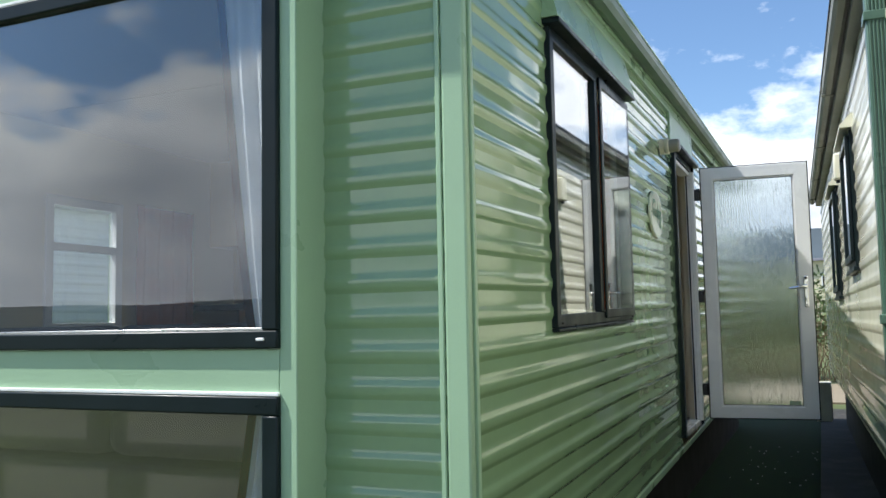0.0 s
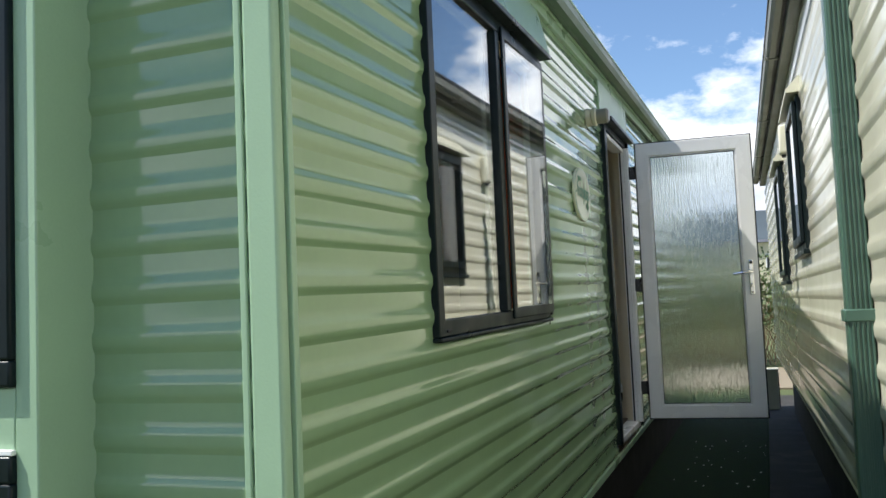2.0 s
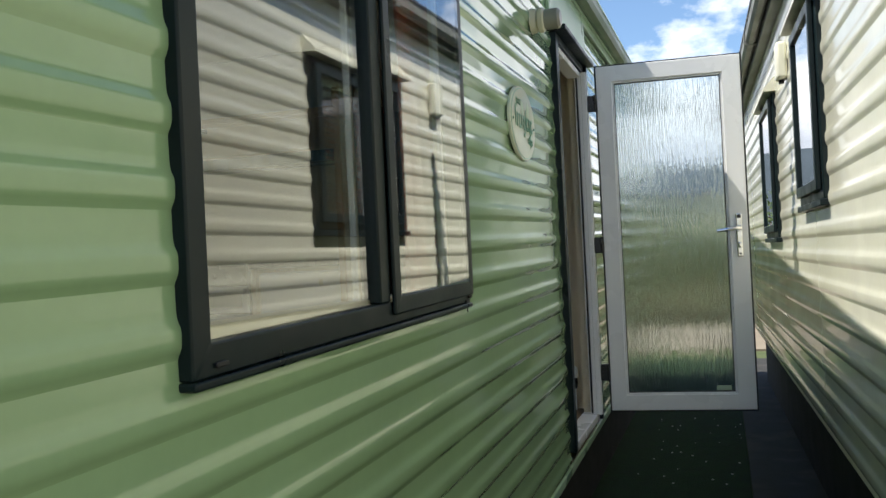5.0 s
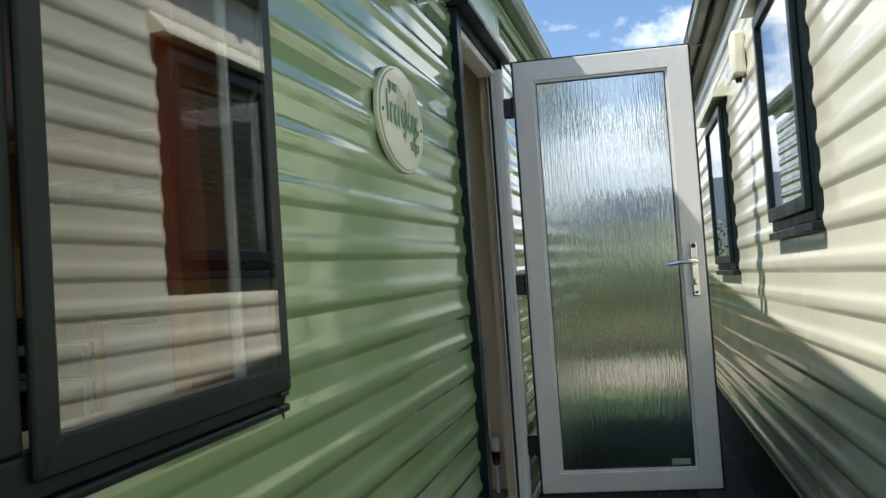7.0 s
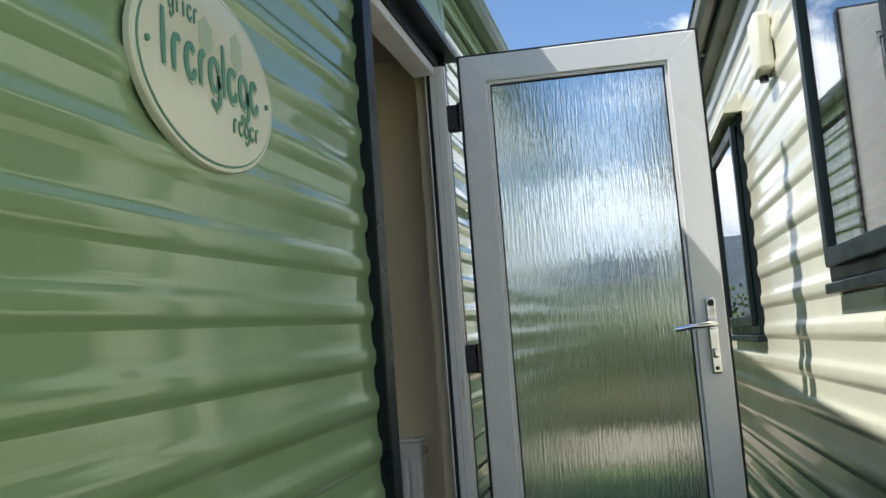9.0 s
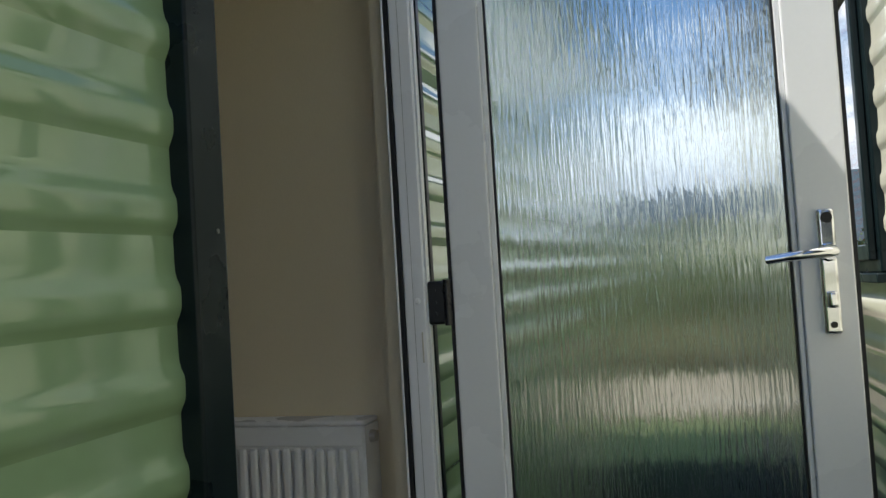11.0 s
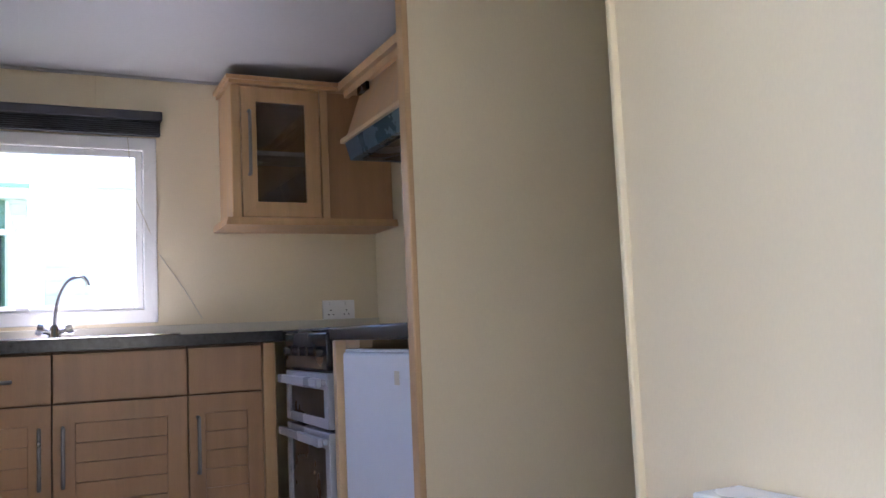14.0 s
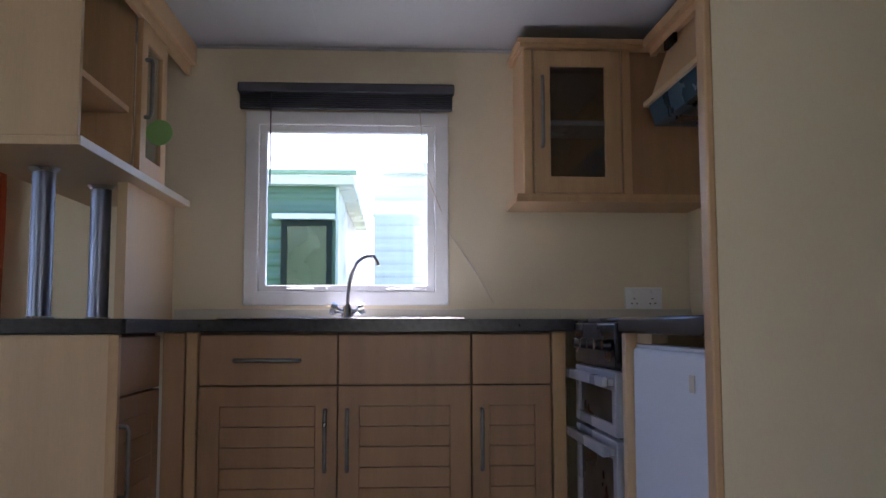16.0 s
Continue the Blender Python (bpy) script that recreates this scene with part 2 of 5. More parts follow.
SIGN = mk("sign_board", (0.70, 0.72, 0.58), rough=0.18, var=0.04, scale=6, dirt=(0.62, 0.55, 0.38), dirt_amount=0.35, coat=0.3)
SIGN_GREEN = mk("sign_green", (0.09, 0.27, 0.19), rough=0.4, var=0.08)
SIGN_PALE = mk("sign_pale_green", (0.42, 0.52, 0.36), rough=0.4, var=0.08)
STICKER = mk("green_tag", (0.27, 0.50, 0.15), rough=0.5, var=0.08)
LAMP_BODY = mk("lamp_plastic", (0.62, 0.58, 0.44), rough=0.35, var=0.08, dirt=(0.3, 0.27, 0.18), dirt_amount=0.4)
LAMP_GREY = mk("lamp_cap", (0.25, 0.24, 0.20), rough=0.35, var=0.1)

# ---- building blocks ----
INV = {}
ORIGIN = Vector((0, 0, 0))


def origin(x=0.0, y=0.0, z=0.0):
    """The place that the next things are measured from."""
    ORIGIN[:] = (x, y, z)


def thing(name, base, label, category, group="", kind=""):
    ob = new(name)
    ob.empty_display_size = 0.1
    ob.matrix_basis = base if isinstance(base, Matrix) else Matrix.Translation(Vector(base) + ORIGIN)
    INV[ob] = Matrix() if isinstance(base, Matrix) else ob.matrix_basis.inverted()
    return tagged(ob, label, category, group, kind)


def link(name, bm, material, parent=None, label="", smooth=False):
    """Links a bmesh as one mesh object, under a thing or a part if given."""
    me = bpy.data.meshes.new(name)
    bm.transform(Matrix.Translation(ORIGIN))
    bm.normal_update()
    bm.to_mesh(me)
    bm.free()
    me.materials.append(material)
    if smooth:
        me.polygons.foreach_set("use_smooth", [True] * len(me.polygons))
        me.set_sharp_from_angle(angle=radians(38))
    ob = new(name, me)
    if parent:
        ob.parent = parent
        ob.matrix_parent_inverse = INV.get(parent, Matrix())
    return tagged(ob, label)


def box(bm, x0, x1, y0, y1, z0, z1):
    v = [bm.verts.new(p) for p in ((x0, y0, z0), (x1, y0, z0), (x1, y1, z0), (x0, y1, z0), (x0, y0, z1), (x1, y0, z1), (x1, y1, z1), (x0, y1, z1))]
    for f in ((3, 2, 1, 0), (4, 5, 6, 7), (0, 1, 5, 4), (1, 2, 6, 5), (2, 3, 7, 6), (3, 0, 4, 7)):
        bm.faces.new([v[i] for i in f])


def solid(name, boxes, material, parent=None, label="", bevel=0.0, segments=2):
    """Boxes (x0, x1, y0, y1, z0, z1) joined into one mesh, edges rounded by bevel."""
    bm = bmesh.new()
    for b in boxes:
        box(bm, *b)
    if bevel:
        for f in bmesh.ops.bevel(bm, geom=bm.edges[:], offset=bevel, segments=segments, affect="EDGES", profile=0.5)["faces"]:
            f.smooth = True
    return link(name, bm, material, parent, label)


def prism(name, outline, axis, a, b, material, parent=None, label="", smooth=False):
    """A closed outline of 2D points, drawn along an axis from a to b."""
    bm = bmesh.new()
    put = {"x": lambda u, v, w: (w, u, v), "y": lambda u, v, w: (u, w, v), "z": lambda u, v, w: (u, v, w)}[axis]
    lo = [bm.verts.new(put(u, v, a)) for u, v in outline]
    hi = [bm.verts.new(put(u, v, b)) for u, v in outline]
    bm.faces.new(lo)
    bm.faces.new(hi)
    for i in range(len(lo)):
        j = (i + 1) % len(lo)
        bm.faces.new((lo[i], lo[j], hi[j], hi[i]))
    bmesh.ops.recalc_face_normals(bm, faces=bm.faces[:])
    return link(name, bm, material, parent, label, smooth)


def tube(name, points, radius, material, parent=None, label="", sides=12, bm=None):
    """A round bar along points; radius one number or one for each point."""
    own = bm is None
    bm = bm or bmesh.new()
    radii = radius if isinstance(radius, (list, tuple)) else [radius] * len(points)
    pts = [Vector(p) for p in points]
    rings, side = [], None
    for i, p in enumerate(pts):
        d = (pts[min(i + 1, len(pts) - 1)] - pts[max(i - 1, 0)]).normalized()
        if side is None:
            side = d.orthogonal().normalized()
        side = (side - d * side.dot(d)).normalized()
        up = d.cross(side)
        rings.append([bm.verts.new(p + radii[i] * (side * math.cos(a) + up * math.sin(a))) for a in (2 * math.pi * k / sides for k in range(sides))])
    for r0, r1 in zip(rings, rings[1:]):
        for k in range(sides):
            bm.faces.new((r0[k], r0[(k + 1) % sides], r1[(k + 1) % sides], r1[k]))
    bm.faces.new(rings[0][::-1])
    bm.faces.new(rings[-1])
    if own:
        return link(name, bm, material, parent, label, smooth=True)


def disc(name, centre, normal_axis, ru, rv, depth, material, parent=None, label="", sides=48, rim=0.003):
    """An oval plate: normal along x; ru along y, rv along z; front at centre.x + depth."""
    bm = bmesh.new()
    cx, cy, cz = centre
    rings = []
    for d, s in ((0, 1.0), (depth - rim, 1.0), (depth, 1.0 - rim / max(ru, rv))):
        rings.append([bm.verts.new((cx + d, cy + s * ru * math.cos(t), cz + s * rv * math.sin(t))) for t in (2 * math.pi * k / sides for k in range(sides))])
    for r0, r1 in zip(rings, rings[1:]):
        for k in range(sides):
            bm.faces.new((r0[k], r0[(k + 1) % sides], r1[(k + 1) % sides], r1[k]))
    bm.faces.new(rings[-1])
    return link(name, bm, material, parent, label, smooth=True)


def ring(name, u0, u1, z0, z1, d0, d1, w, material, parent, label="", bevel=0.004, wl=None, wr=None, wb=None, axis="x"):
    """A closed rectangular frame of bar width w; u along y for a wall that faces x, along x for one that faces y."""
    bm = bmesh.new()
    put = (lambda u, d, z: (d, u, z)) if axis == "x" else (lambda u, d, z: (u, d, z))
    wl, wr, wb = wl or w, wr or w, wb or w
    loops = []
    for d in (d0, d1):
        for a, b, c, e in ((u0, u1, z0, z1), (u0 + wl, u1 - wr, z0 + wb, z1 - w)):
            loops.append([bm.verts.new(put(u, d, z)) for u, z in ((a, c), (b, c), (b, e), (a, e))])
    o0, i0, o1, i1 = loops
    for k in range(4):
        n = (k + 1) % 4
        for p, q in ((o0, i0), (i0, i1), (i1, o1), (o1, o0)):
            bm.faces.new((p[k], p[n], q[n], q[k]))
    bmesh.ops.recalc_face_normals(bm, faces=bm.faces[:])
    if bevel:
        for f in bmesh.ops.bevel(bm, geom=bm.edges[:], offset=bevel, segments=2, affect="EDGES", profile=0.5)["faces"]:
            f.smooth = True
    return link(name, bm, material, parent, label)


def frame_x(name, y0, y1, z0, z1, x0, x1, w, material, parent, label="", bevel=0.004, wb=None):
    """A window or door frame in a wall that faces along x, of bar width w; wb: width of its foot."""
    return ring(name, y0, y1, z0, z1, x0, x1, w, material, parent, label, bevel, wb=wb)


def pane_x(name, y0, y1, z0, z1, x, parent, material=GLASS, t=0.004):
    ob = solid(name, [(x, x + t, y0, y1, z0, z1)], material, parent)
    ob.visible_shadow = False
    return ob


# lapped siding: one course, its profile as (height, how far it stands out)
COURSE = ((0.0, 0.0034), (0.004, 0.0046), (0.010, 0.0078), (0.0155, 0.0100), (0.021, 0.0109), (0.036, 0.0112), (0.043, 0.0101), (0.051, 0.0062), (0.059, 0.0044), (0.069, 0.0038), (0.094, 0.0035), (0.099, 0.0034))
BOARDS = {}


def course_mesh(length, height, back=0.002):
    """One course along +y, facing +x; meshes of one length are shared."""
    key = (round(length, 3), height)
    if key not in BOARDS:
        k = height / 0.099
        n = max(1, round(length / 0.5))
        prof = [(z * k, x) for z, x in COURSE]
        verts, faces = [], []
        for i in range(n + 1):
            verts += [(x, length * i / n, z) for z, x in prof]
        m = len(prof)
        for i in range(n):
            for j in range(m - 1):
                a = i * m + j
                faces.append((a, a + m, a + m + 1, a + 1))
        last = n * m
        verts += [(-back, 0, 0), (-back, 0, height), (-back, length, 0), (-back, length, height)]
        q = len(verts)
        faces.append((q - 4, *range(0, m), q - 3))
        faces.append((q - 1, *range(last + m - 1, last - 1, -1), q - 2))
        me = bpy.data.meshes.new("siding_board")
        me.from_pydata(verts, [], faces)
        me.polygons.foreach_set("use_smooth", [True] * len(me.polygons))
        me.set_sharp_from_angle(angle=radians(50))
        BOARDS[key] = me
    return BOARDS[key]


def siding(parent, material, runs, z0, rows, height, turn=0.0, x=0.0, y=0.0, rise=0.0):
    """Courses from z0 up. runs(z_low, z_high) gives the stretches that a course covers; turn: degrees about z; rise: along y, per metre."""
    for r in range(rows):
        z = z0 + r * height
        for a, b in runs(z, z + height):
            me = course_mesh(b - a, height)
            if not me.materials:
                me.materials.append(material)
            ob = new("siding_board", me)
            if me.materials[0] != material:
                ob.material_slots[0].link = "OBJECT"
                ob.material_slots[0].material = material
            ob.parent = parent
            ob.matrix_basis = pose(x, y, 0, 0, 0, turn) @ Matrix.Translation((0, a, z + rise * a)) @ pose(0, 0, 0, math.degrees(math.atan(rise)), 0, 0)


# ---- ground and distance ----
def grid_mesh(name, xs, ys, height, material, label):
    bm = bmesh.new()
    rows = [[bm.verts.new((x, y, height(x, y))) for x in xs] for y in ys]
    for r0, r1 in zip(rows, rows[1:]):
        for i in range(len(xs) - 1):
            bm.faces.new((r0[i], r0[i + 1], r1[i + 1], r1[i]))
    return tagged(link(name, bm, material, smooth=True), label, "ground", kind="structure")


reach = [-3000, -900, -300, -90, -30, -8, 8, 30, 90, 300, 900, 3000]
grid_mesh("ground", reach, reach, lambda x, y: -0.03, GRASS, "rough grass field around the caravan park")
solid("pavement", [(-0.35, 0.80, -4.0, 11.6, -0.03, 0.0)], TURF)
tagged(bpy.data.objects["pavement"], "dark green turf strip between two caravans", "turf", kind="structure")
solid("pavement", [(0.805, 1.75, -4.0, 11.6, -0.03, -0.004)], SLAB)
tagged(bpy.data.objects["pavement.001"], "dark concrete strip beside the cream caravan", "concrete", kind="structure")
solid("road", [(-14, 16, 12.6, 16.5, -0.03, 0.0)], PALE_SLAB)
tagged(bpy.data.objects["road"], "pale sunlit concrete path behind the caravans", "path", kind="structure")

FLOOR, CEILING = 0.605, 2.55
FAR = -3.17  # inner face of the far wall

# ---- green caravan: shell ----
WIN_Y, WIN_Z = (0.785, 2.112), (1.330, 2.43)
RISE = 0.019  # the caravan stands slightly out of level
DOOR_Y, DOOR_Z = (3.66, 4.50), (0.575, 2.485)
END = 9.3


def wall_with_holes(name, x0, x1, y0, y1, z0, z1, holes, material, label):
    """A wall that faces along x, holes as (y0, y1, z0, z1), in order along y and clear of one another."""
    cells, y = [], y0
    for a, b, c, d in holes:
        cells.append((x0, x1, y, a, z0, z1))
        if c > z0:
            cells.append((x0, x1, a, b, z0, c))
        if d < z1:
            cells.append((x0, x1, a, b, d, z1))
        y = b
    cells.append((x0, x1, y, y1, z0, z1))
    return tagged(solid(name, cells, material), label, "wall", kind="structure")


wall_side = wall_with_holes("wall_side", -0.055, 0.0, 0.03, END, 0.45, 2.70, [(0.83, 2.09, 1.40, 2.39), (3.735, 4.486, FLOOR, 2.44)], WALLPAPER, "green clad side wall of a static caravan, papered inside")


def side_runs(lo, hi):
    runs, y = [], 0.048
    if hi + 0.02 > WIN_Z[0] + 0.05 and lo + 0.02 < WIN_Z[1] - 0.05:
        runs.append((y, WIN_Y[0] + 0.012))
        y = WIN_Y[1] - 0.012
    if hi + 0.075 > DOOR_Z[0] + 0.02 and lo + 0.075 < DOOR_Z[1] - 0.02:
        runs.append((y, DOOR_Y[0] + 0.006))
        y = DOOR_Y[1] - 0.006
    return runs + [(y, END)]


siding(wall_side, GREEN, side_runs, 0.441, 22, 0.1005, rise=RISE)
for v in wall_side.data.vertices:
    if v.co.z < 0.46:
        v.co.z += RISE * v.co.y
drip = solid("drip_trim", [(-0.02, 0.012, 0.05, END, 0.405, 0.441)], GREEN_TRIM, wall_side, bevel=0.003)
for v in drip.data.vertices:
    v.co.z += RISE * v.co.y

wall_front = tagged(solid("wall_front", [(-0.50, -0.005, 0.006, 0.055, 0.45, 2.70)], WALLPAPER), "green clad front wall beside a projecting bay window", "wall", kind="structure")
siding(wall_front, GREEN, lambda lo, hi: [(0.0, 0.40)], 0.441, 22, 0.1005, -90, -0.458, 0.004)
# rounded corner post with its joint line
post = tagged(solid("trim", [(-0.062, 0.008, -0.012, 0.022, 0.44, 2.72)], GREEN_TRIM, bevel=0.008, segments=3), "mint green corner post of the caravan", "trim", kind="structure")
solid("joint_strip", [(-0.01, 0.014, 0.0265, 0.047, 0.44, 2.70)], GREEN_TRIM, post, bevel=0.003)
solid("joint_strip", [(-0.081, -0.0655, -0.012, 0.02, 0.44, 2.70)], GREEN_TRIM, post, bevel=0.003)

BAY0, BAY1, BAYF = -2.60, -0.447, -0.15
bay = tagged(solid("wall_bay", [(-0.505, BAY1, BAYF, 0.004, 0.44, 2.70)], GREEN_TRIM, bevel=0.004), "smooth green framing of the front bay window", "wall", kind="structure")
for z0, z1 in ((0.44, 0.60), (1.164, 1.293), (2.456, 2.70)):
    solid("rail", [(BAY0, -0.5055, BAYF, BAYF + 0.05, z0, z1)], GREEN_TRIM, bay, bevel=0.003)
solid("post", [(BAY0 - 0.06, BAY0, BAYF, 0.05, 0.44, 2.70)], GREEN_TRIM, bay, bevel=0.004)
solid("bay_floor", [(BAY0, -0.505, BAYF + 0.05, 0.03, 0.5, FLOOR)], CARPET, bay)
solid("bay_top", [(BAY0, -0.505, BAYF + 0.05, 0.055, 2.46, 2.49)], CEIL, bay)


def bay_window(name, z0, z1, label):
    w = tagged(solid(name, [(BAY0, -0.502, BAYF - 0.016, BAYF + 0.03, z1 - 0.052, z1), (BAY0, -0.502, BAYF - 0.016, BAYF + 0.03, z0, z0 + 0.052),
                            (-0.556, -0.502, BAYF - 0.016, BAYF + 0.03, z0 + 0.052, z1 - 0.052), (-1.95, -1.88, BAYF - 0.016, BAYF + 0.03, z0 + 0.052, z1 - 0.052),
                            (BAY0, BAY0 + 0.054, BAYF - 0.016, BAYF + 0.03, z0 + 0.052, z1 - 0.052)], DARK, bevel=0.006), label, "window", kind="structure")
    for a, b in ((BAY0 + 0.05, -1.945), (-1.885, -0.552)):
        p = solid("pane", [(a, b, BAYF + 0.006, BAYF + 0.010, z0 + 0.048, z1 - 0.048)], GLASS_BAY, w)
        p.visible_shadow = False
        solid("glazing_bead", [(a, b, BAYF - 0.006, BAYF + 0.004, z0 + 0.050, z0 + 0.060)], BRUSHED, w, bevel=0.002)
    solid("sill_strip", [(BAY0, -0.502, BAYF - 0.012, BAYF + 0.0, z1 + 0.001, z1 + 0.012)], UPVC, w, bevel=0.002)
    return w


wb = bay_window("window_1", 1.295, 2.455, "large fixed bay window in dark green frame reflecting clouds")
solid("drain_cap", [(-0.572, -0.545, BAYF - 0.020, BAYF - 0.014, 1.318, 1.326)], UPVC, wb, bevel=0.002)
bay_window("window_2", 0.60, 1.163, "low bay window in dark green frame")
tagged(solid("wall_front", [(FAR - 0.06, BAY0 - 0.06, 0.0, 0.05, 0.45, 2.70)], GREEN_TRIM), "green front wall past the bay", "wall", kind="structure")

# roof, fascia and gutter, with the fall of the gutter
FALL = 0.026


def tilt(ob, k=FALL):
    for v in ob.data.vertices:
        v.co.z += k * v.co.y
    return ob


roof = tagged(tilt(prism("roof", [(0.06, 2.70), (0.06, 2.745), (-1.6, 3.06), (-3.32, 2.745), (-3.32, 2.70)], "y", -0.17, END + 0.1, GREEN_GUTTER)), "low pitched caravan roof with green edge", "roof", kind="structure")
tilt(solid("fascia_board", [(0.0, 0.022, 0.03, END, 2.63, 2.70)], GREEN_TRIM, roof, bevel=0.004))
tilt(solid("fascia_board", [(0.022, 0.034, 0.03, END, 2.672, 2.70)], GREEN_TRIM, roof, bevel=0.003))
gutter_profile = [(0.030, 2.70), (0.034, 2.685), (0.062, 2.672), (0.092, 2.680), (0.106, 2.705), (0.110, 2.742), (0.100, 2.746), (0.094, 2.712), (0.040, 2.705)]
tilt(prism("gutter", gutter_profile, "y", -0.165, END + 0.08, GREEN_GUTTER, roof))
tilt(solid("gutter_lip", [(0.098, 0.114, -0.165, END + 0.08, 2.738, 2.750)], GREEN_TRIM, roof, bevel=0.003))
# tall plain panels that rise from the openings to the fascia
solid("flashing", [(0.004, 0.020, 3.60, 4.66, 2.50, 2.80)], GREEN_TRIM, wall_side, bevel=0.003)
hood_panel = prism("flashing", [(0.004, 2.453), (0.064, 2.4535), (0.066, 2.458), (0.026, 2.635), (0.004, 2.70)], "y", WIN_Y[0] - 0.03, WIN_Y[1] + 0.03, GREEN_TRIM, wall_side)

solid("split", [(0.0095, 0.0125, 2.1275, 2.1295, 1.325, 1.372)], GASKET, wall_side, "hairline split below the window corner")
# far side, back and floor
KWY, KWZ = (3.418, 4.184), (1.563, 2.298)
wall_far = wall_with_holes("wall_far", FAR - 0.057, FAR, 0.0, END, 0.45, 2.70, [(1.43, 1.96, 1.37, 2.11), (KWY[0] + 0.03, KWY[1] - 0.03, KWZ[0] + 0.03, KWZ[1] - 0.03)], WALLPAPER, "cream papered kitchen wall with a window")
wall_with_holes("wall_cladding", FAR - 0.075, FAR - 0.0575, 0.0, END, 0.45, 2.70, [(1.43, 1.96, 1.37, 2.11), (KWY[0] + 0.03, KWY[1] - 0.03, KWZ[0] + 0.03, KWZ[1] - 0.03)], GREEN, "green cladding on the outside of the kitchen wall")
tagged(solid("wall_back", [(FAR - 0.057, 0.0, END - 0.05, END, 0.45, 2.70)], GREEN_TRIM), "green back wall of the caravan", "wall", kind="structure")
tagged(solid("floor", [(FAR, -0.055, 0.055, END - 0.05, 0.50, FLOOR), (-0.055, 0.0, 3.735, 4.44, 0.50, FLOOR)], CARPET), "brown vinyl floor inside the caravan", "floor", kind="structure")
tagged(solid("ceiling", [(FAR, -0.055, 0.055, END - 0.05, CEILING, CEILING + 0.03)], CEIL), "pale grey boarded ceiling with fine joints", "ceiling", kind="structure")
solid("ceiling_strip", [(-3.0, -0.06, 3.675, 3.70, CEILING - 0.003, CEILING), (-3.0, -0.06, 1.2, 1.225, CEILING - 0.003, CEILING)], CEIL, bpy.data.objects["ceiling"])
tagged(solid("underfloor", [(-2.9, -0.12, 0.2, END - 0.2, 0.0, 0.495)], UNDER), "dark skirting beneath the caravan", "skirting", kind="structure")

# ---- side window of the green caravan ----
win = tagged(frame_x("window_3", *WIN_Y, *WIN_Z, -0.02, 0.026, 0.048, DARK, None, "two-light side window in dark green frame, closed"), "", "window", kind="structure")
solid("mullion", [(-0.02, 0.026, 1.455, 1.510, WIN_Z[0] + 0.048, WIN_Z[1] - 0.048)], DARK, win, bevel=0.005)
pane_x("pane", WIN_Y[0] + 0.044, 1.459, WIN_Z[0] + 0.044, WIN_Z[1] - 0.044, 0.006, win)
sash = frame_x("opening_sash", 1.512, WIN_Y[1] + 0.002, WIN_Z[0] + 0.02, WIN_Z[1] - 0.02, 0.0265, 0.036, 0.040, DARK, win)
sash_pane = pane_x("pane", 1.550, WIN_Y[1] - 0.034, WIN_Z[0] + 0.058, WIN_Z[1] - 0.058, 0.024, sash)
for v in sash_pane.data.vertices:  # the glass sits a little askew in its sash
    v.co.x += 0.017 * (v.co.y - 1.550)
solid("hood", [(0.0, 0.070, WIN_Y[0] - 0.02, WIN_Y[1] + 0.035, WIN_Z[1] + 0.001, WIN_Z[1] + 0.022)], DARK, win, bevel=0.004)
solid("sill", [(0.0, 0.032, WIN_Y[0] - 0.002, WIN_Y[1] + 0.002, WIN_Z[0] - 0.014, WIN_Z[0] - 0.001)], DARK, win, bevel=0.004)
for yy in (WIN_Y[0] + 0.05, WIN_Y[1] - 0.03):
    solid("drain_cap", [(0.026, 0.032, yy, yy + 0.03, WIN_Z[0] + 0.012, WIN_Z[0] + 0.020)], GASKET, win, bevel=0.002)
for yy in (1.444, 2.056):
    solid("inner_lining", [(-0.034, -0.0205, yy, yy + 0.008, WIN_Z[0] + 0.05, WIN_Z[1] - 0.05)], UPVC, win, "white inner edge of the window", bevel=0.002)
for ob in (win, hood_panel, *win.children_recursive):
    for v in ob.data.vertices:
        v.co.z += RISE * (v.co.y - WIN_Y[0])

# ---- doorway ----
door_frame = tagged(solid("door_frame", [(-0.002, 0.032, DOOR_Y[0], 3.728, DOOR_Z[0], DOOR_Z[1]), (-0.002, 0.050, 4.462, 4.486, DOOR_Z[0], DOOR_Z[1]), (-0.002, 0.032, 4.4865, DOOR_Y[1], DOOR_Z[0], DOOR_Z[1]), (-0.002, 0.032, 3.728, 4.462, 2.445, DOOR_Z[1])], DARK, bevel=0.004),
                    "dark green trim and white jambs round the open doorway", "door frame", kind="structure")
solid("hood", [(0.0, 0.082, DOOR_Y[0] - 0.02, DOOR_Y[1] + 0.04, DOOR_Z[1] + 0.001, DOOR_Z[1] + 0.024)], DARK, door_frame, bevel=0.004)
solid("jamb", [(0.003, 0.048, 4.424, 4.461, FLOOR, 2.444)], UPVC, door_frame, bevel=0.004)
# latch side of the white frame, coloured black for the shade on it
solid("jamb", [(-0.058, -0.020, 3.729, 3.7385, FLOOR, 2.444)], BLACK, door_frame, bevel=0.004)
solid("jamb_return", [(-0.054, -0.0205, 4.470, 4.4855, FLOOR, 2.439)], WALLPAPER, door_frame)
solid("gasket", [(-0.006, 0.0025, 4.421, 4.461, FLOOR, 2.44)], GASKET, door_frame)
solid("inner_jamb", [(-0.0105, -0.0065, 4.419, 4.461, FLOOR, 2.44)], UPVC, door_frame, bevel=0.0012)
solid("jamb_lip", [(0.0485, 0.053, 4.428, 4.446, FLOOR, 2.444)], UPVC, door_frame, bevel=0.0015)
